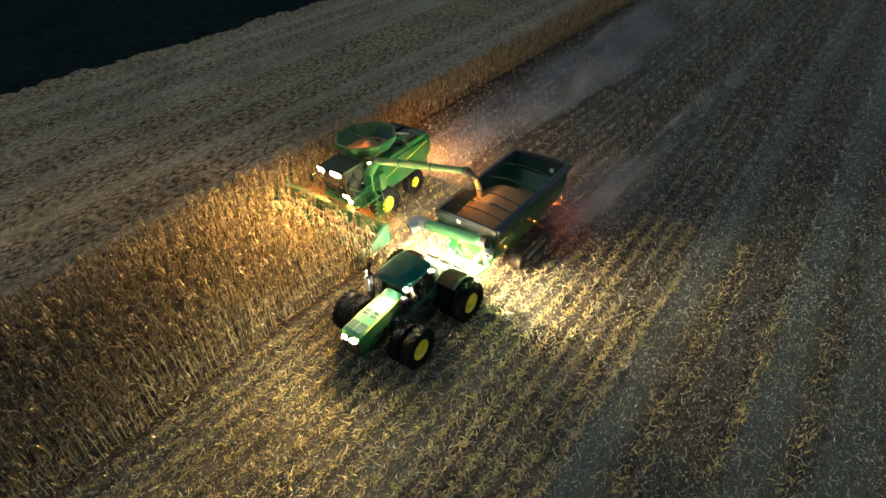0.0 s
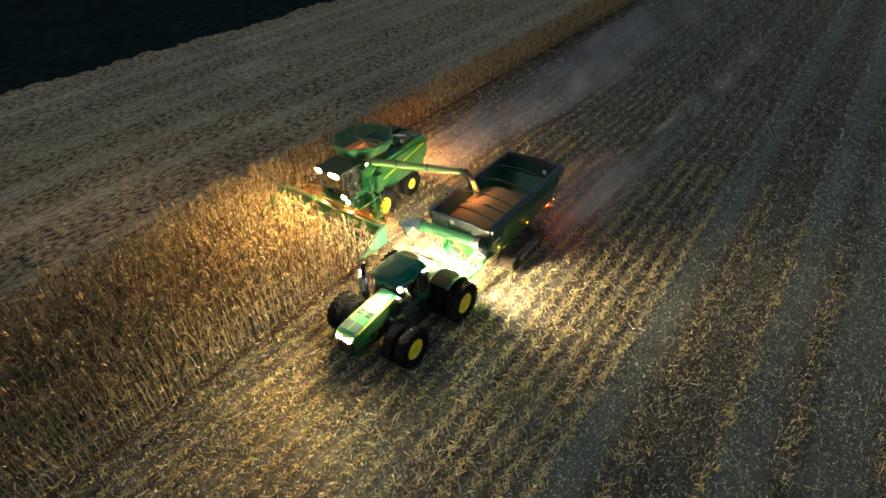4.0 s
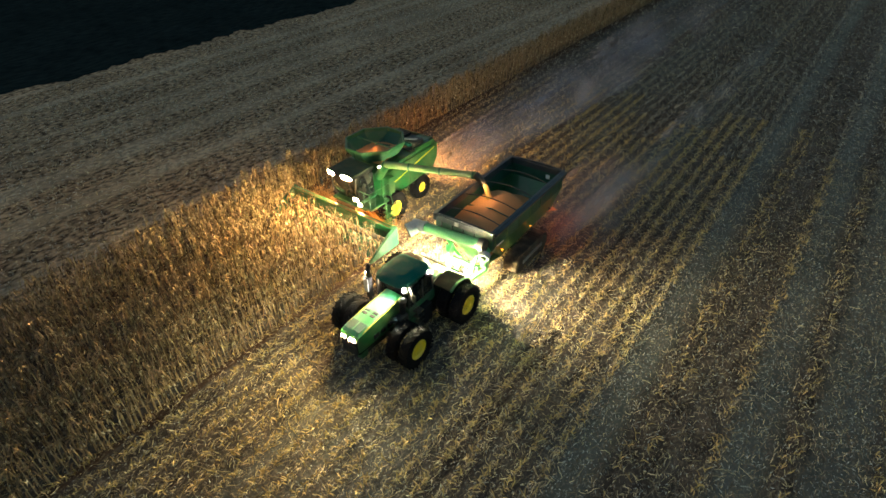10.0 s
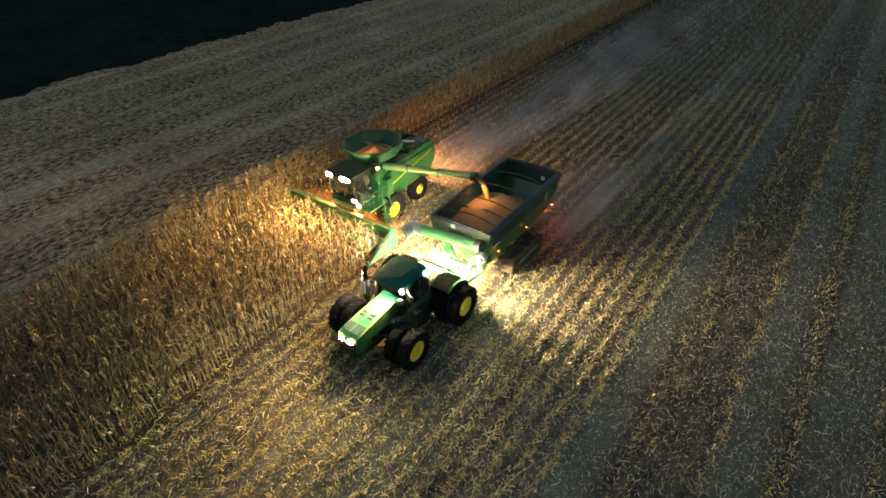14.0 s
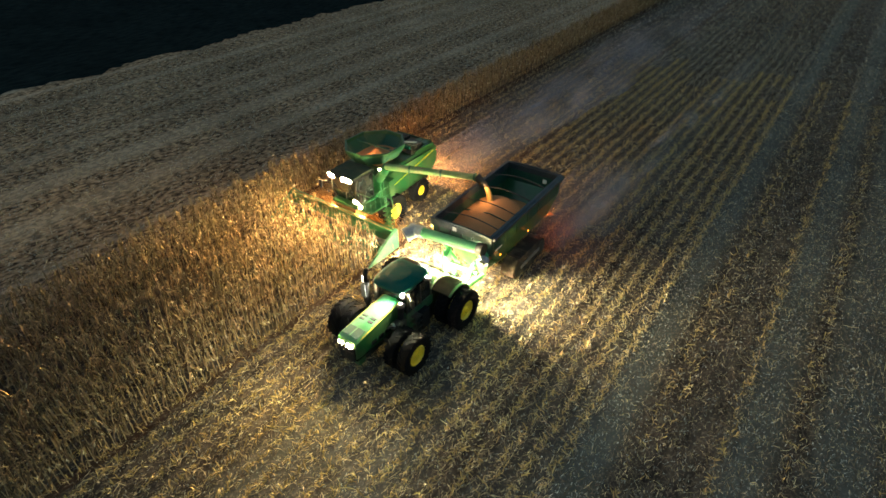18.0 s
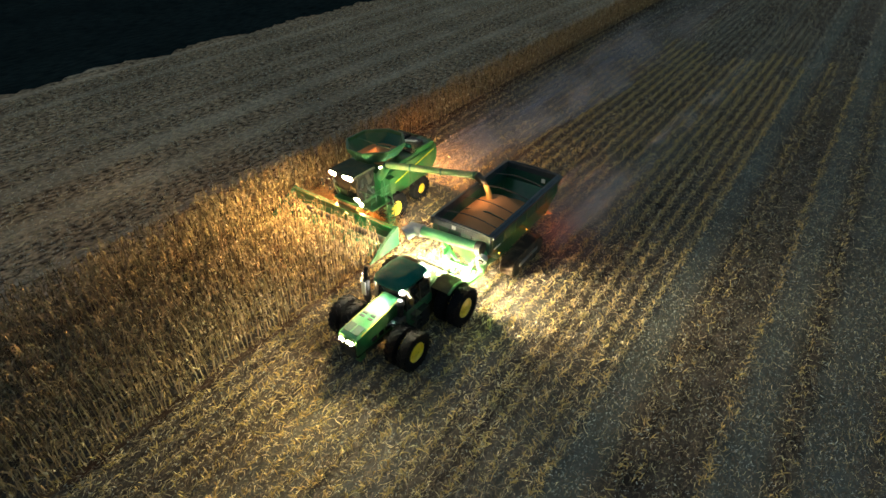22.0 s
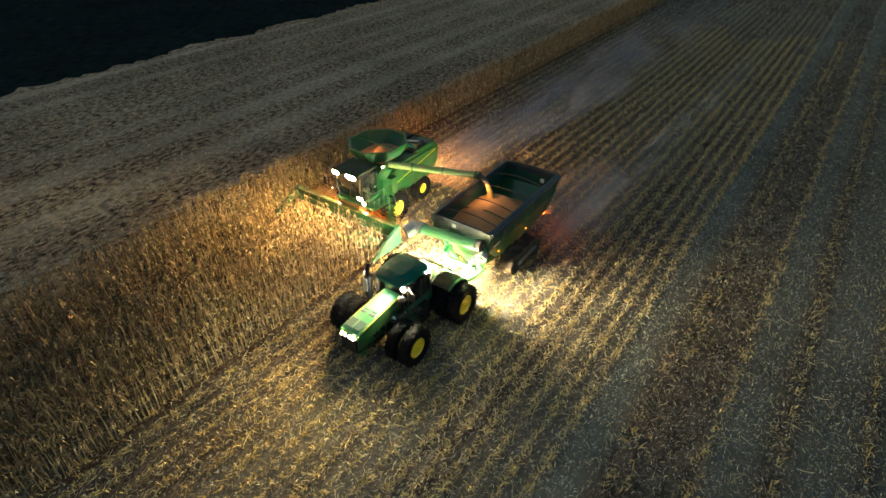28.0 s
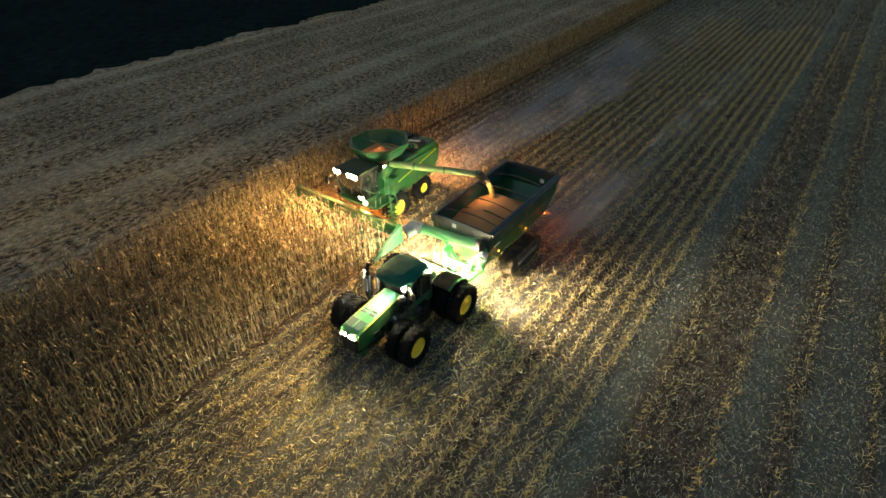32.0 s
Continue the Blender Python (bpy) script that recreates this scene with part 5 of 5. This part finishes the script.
def churn(n):
    return DRAW.uniform(-4.1, 3.4, n), DRAW.uniform(-2.05, -0.1, n), np.abs(DRAW.normal(0.35, 0.45, n))


def haze_material(name, colour, thick, y0, y1, rise=1.5):
    """Thin dust: mostly clear, thickest near y0, torn by noise."""
    m = bpy.data.materials.new(name)
    m.use_nodes = True
    n, l = m.node_tree.nodes, m.node_tree.links
    n.remove(n["Principled BSDF"])
    tc, xyz = n.new("ShaderNodeTexCoord"), n.new("ShaderNodeSeparateXYZ")
    l.new(tc.outputs["Object"], xyz.inputs[0])
    mp, nz = n.new("ShaderNodeMapping"), n.new("ShaderNodeTexNoise")
    mp.inputs["Scale"].default_value = (1, 0.45, 1)
    nz.inputs["Scale"].default_value, nz.inputs["Detail"].default_value = 0.32, 4
    l.new(tc.outputs["Object"], mp.inputs[0])
    l.new(mp.outputs[0], nz.inputs["Vector"])

    def ranged(src, a, b, lo, hi):
        r = n.new("ShaderNodeMapRange")
        r.interpolation_type = "SMOOTHSTEP"
        r.inputs[1].default_value, r.inputs[2].default_value, r.inputs[3].default_value, r.inputs[4].default_value = a, b, lo, hi
        l.new(src, r.inputs[0])
        return r.outputs[0]

    fac = ranged(nz.outputs[0], 0.36, 0.64, 0.0, thick)
    for src in (ranged(xyz.outputs[2], 3.6, 0.3, 0.25, 1), ranged(xyz.outputs[1], y0, y0 + rise, 0, 1), ranged(xyz.outputs[1], y0 + max(6, rise), y1, 1, 0)):
        mul = n.new("ShaderNodeMath")
        mul.operation = "MULTIPLY"
        l.new(fac, mul.inputs[0])
        l.new(src, mul.inputs[1])
        fac = mul.outputs[0]
    clear, dif, tra, half, mix = [n.new("ShaderNode" + k) for k in ("BsdfTransparent", "BsdfDiffuse", "BsdfTranslucent", "MixShader", "MixShader")]
    dif.inputs[0].default_value = tra.inputs[0].default_value = (*colour, 1)
    l.new(dif.outputs[0], half.inputs[1])
    l.new(tra.outputs[0], half.inputs[2])
    l.new(fac, mix.inputs[0])
    l.new(clear.outputs[0], mix.inputs[1])
    l.new(half.outputs[0], mix.inputs[2])
    l.new(mix.outputs[0], n["Material Output"].inputs[0])
    return m


def haze_shell(name, size, drift_x, y0, y1, w0, w1, h0, h1, material, seed, label, x0=0.3):
    """One billowing layer of dust: a long low arch, wider towards its tail."""
    ny, na, v, f = 44, 20, [], []
    for j in range(ny + 1):
        u = j / ny
        for k in range(na + 1):
            a = math.pi * k / na
            w, h = (w0 + (w1 - w0) * u ** 0.7) * size, (h0 + (h1 - h0) * u ** 0.6) * size
            b = 1 + 0.28 * noise.noise((math.cos(a) * 1.4 + seed, u * 9, math.sin(a) * 1.4))
            v.append((x0 + drift_x * u + w * b * math.cos(a), y0 + (y1 - y0) * u, 0.02 + h * b * math.sin(a)))
    for j in range(ny):
        for k in range(na):
            q = j * (na + 1) + k
            f.append((q, q + 1, q + na + 2, q + na + 1))
    ob = mesh_object(name, v, f, material)
    ob.data.polygons.foreach_set("use_smooth", [True] * len(f))
    return tagged(ob, label, "dust", "harvest dust", "stuff")


tractor, cart, combine = make_tractor(), make_cart(), make_combine()
dust_plume = make_dust("dust_plume", *plume(60000), 0.010, DUST_FLAKE, "grey-brown harvest dust drifting behind the combine")
dust_churn = make_dust("dust_churn", *churn(70000), 0.011, DUST_BROWN, "brown dust and chaff over the corn head")
HAZE = haze_material("hanging_dust", (0.47, 0.45, 0.53), 0.40, 2.2, 72, 11)
HEAD_HAZE = haze_material("head_dust", (0.50, 0.25, 0.10), 0.95, -3.6, 4.0)
CART_HAZE = haze_material("cart_dust", (0.74, 0.60, 0.55), 0.22, 1.5, 17)
TRACK_LANE = haze_material("track_lane", (0.70, 0.66, 0.64), 0.34, 1.0, 52)
cart_hazes = [haze_shell("cart_dust", s, 1.2, 1.5, 18, 1.9, 2.8, 1.1, 1.7, CART_HAZE, 40 + i * 5.3, "thin dust lit red behind the grain cart") for i, s in enumerate((0.6, 1.0))]
# flattened pale lane that follows the track, made up as a thin haze layer
cart_hazes += [haze_shell("track_lane", s, 1.9, 1.0, 52, 0.45, 1.25, 0.25, 0.9, TRACK_LANE, 90 + i * 5.3, "pale flattened lane behind the cart's track, drawn as low haze", 1.0) for i, s in enumerate((0.65, 1.0))]
hazes = [haze_shell("dust_haze", s, 3.0, 4.4, 66, 1.7, 3.9, 1.5, 3.4, HAZE, i * 5.3, "thin grey-violet dust hanging behind the combine") for i, s in enumerate((0.45, 0.72, 1.0))]

head_hazes = [haze_shell("head_dust", s, 0.1, -2.05, -0.1, 3.3, 2.6, 0.95, 1.25, HEAD_HAZE, 70 + i * 4.1, "brown dust churning behind the corn head", -0.75) for i, s in enumerate((0.6, 0.8, 1.0))]


def motions():
    times = [0.5 * i for i in range(65)]
    walk(tractor, [(t, pose(-0.38, -travel(t), 0, 0, 0, 0)) for t in times])
    walk(cart, [(t, pose(0.26, 8.70 - travel(t), 0, 0, 0, 1.0)) for t in times])
    at = {t: (-8.74 + drift(t)[0], 7.50 + drift(t)[1] - travel(t)) for t in times}
    walk(combine, [(t, pose(*at[t], 0)) for t in times])
    walk(dust_plume, [(t, pose(*at[t], 0)) for t in times])
    for haze in cart_hazes:
        walk(haze, [(t, pose(1.2, 8.72 - travel(t), 0)) for t in times])
    for haze in hazes + head_hazes:
        walk(haze, [(t, pose(*at[t], 0)) for t in times])
    walk(dust_churn, [(t, pose(*at[t], 0)) for t in times])
    for axle, x, y, r, flip in SPIN:
        walk(axle, [(t, pose(x, y, r - 0.03) @ Matrix.Rotation(travel(t) / r, 4, "X") @ pose(0, 0, 0, 0, 0, flip)) for t in times])
    for ob, y in swath:
        t = next((0.1 * i for i in range(321) if CUT_Y + drift(0.1 * i)[1] - travel(0.1 * i) <= y + SLAB), None)
        if t is None:
            continue
        up, down = ob.matrix_world.copy(), pose(FIRST, y, -2.7)
        rows = [(0.0, up)] if t > 0.3 else []
        rows += [(max(0.0, t - 0.25), up), (t + 0.35, down)]
        walk(ob, rows + ([(END, down)] if t + 0.35 < END else []))


motions()
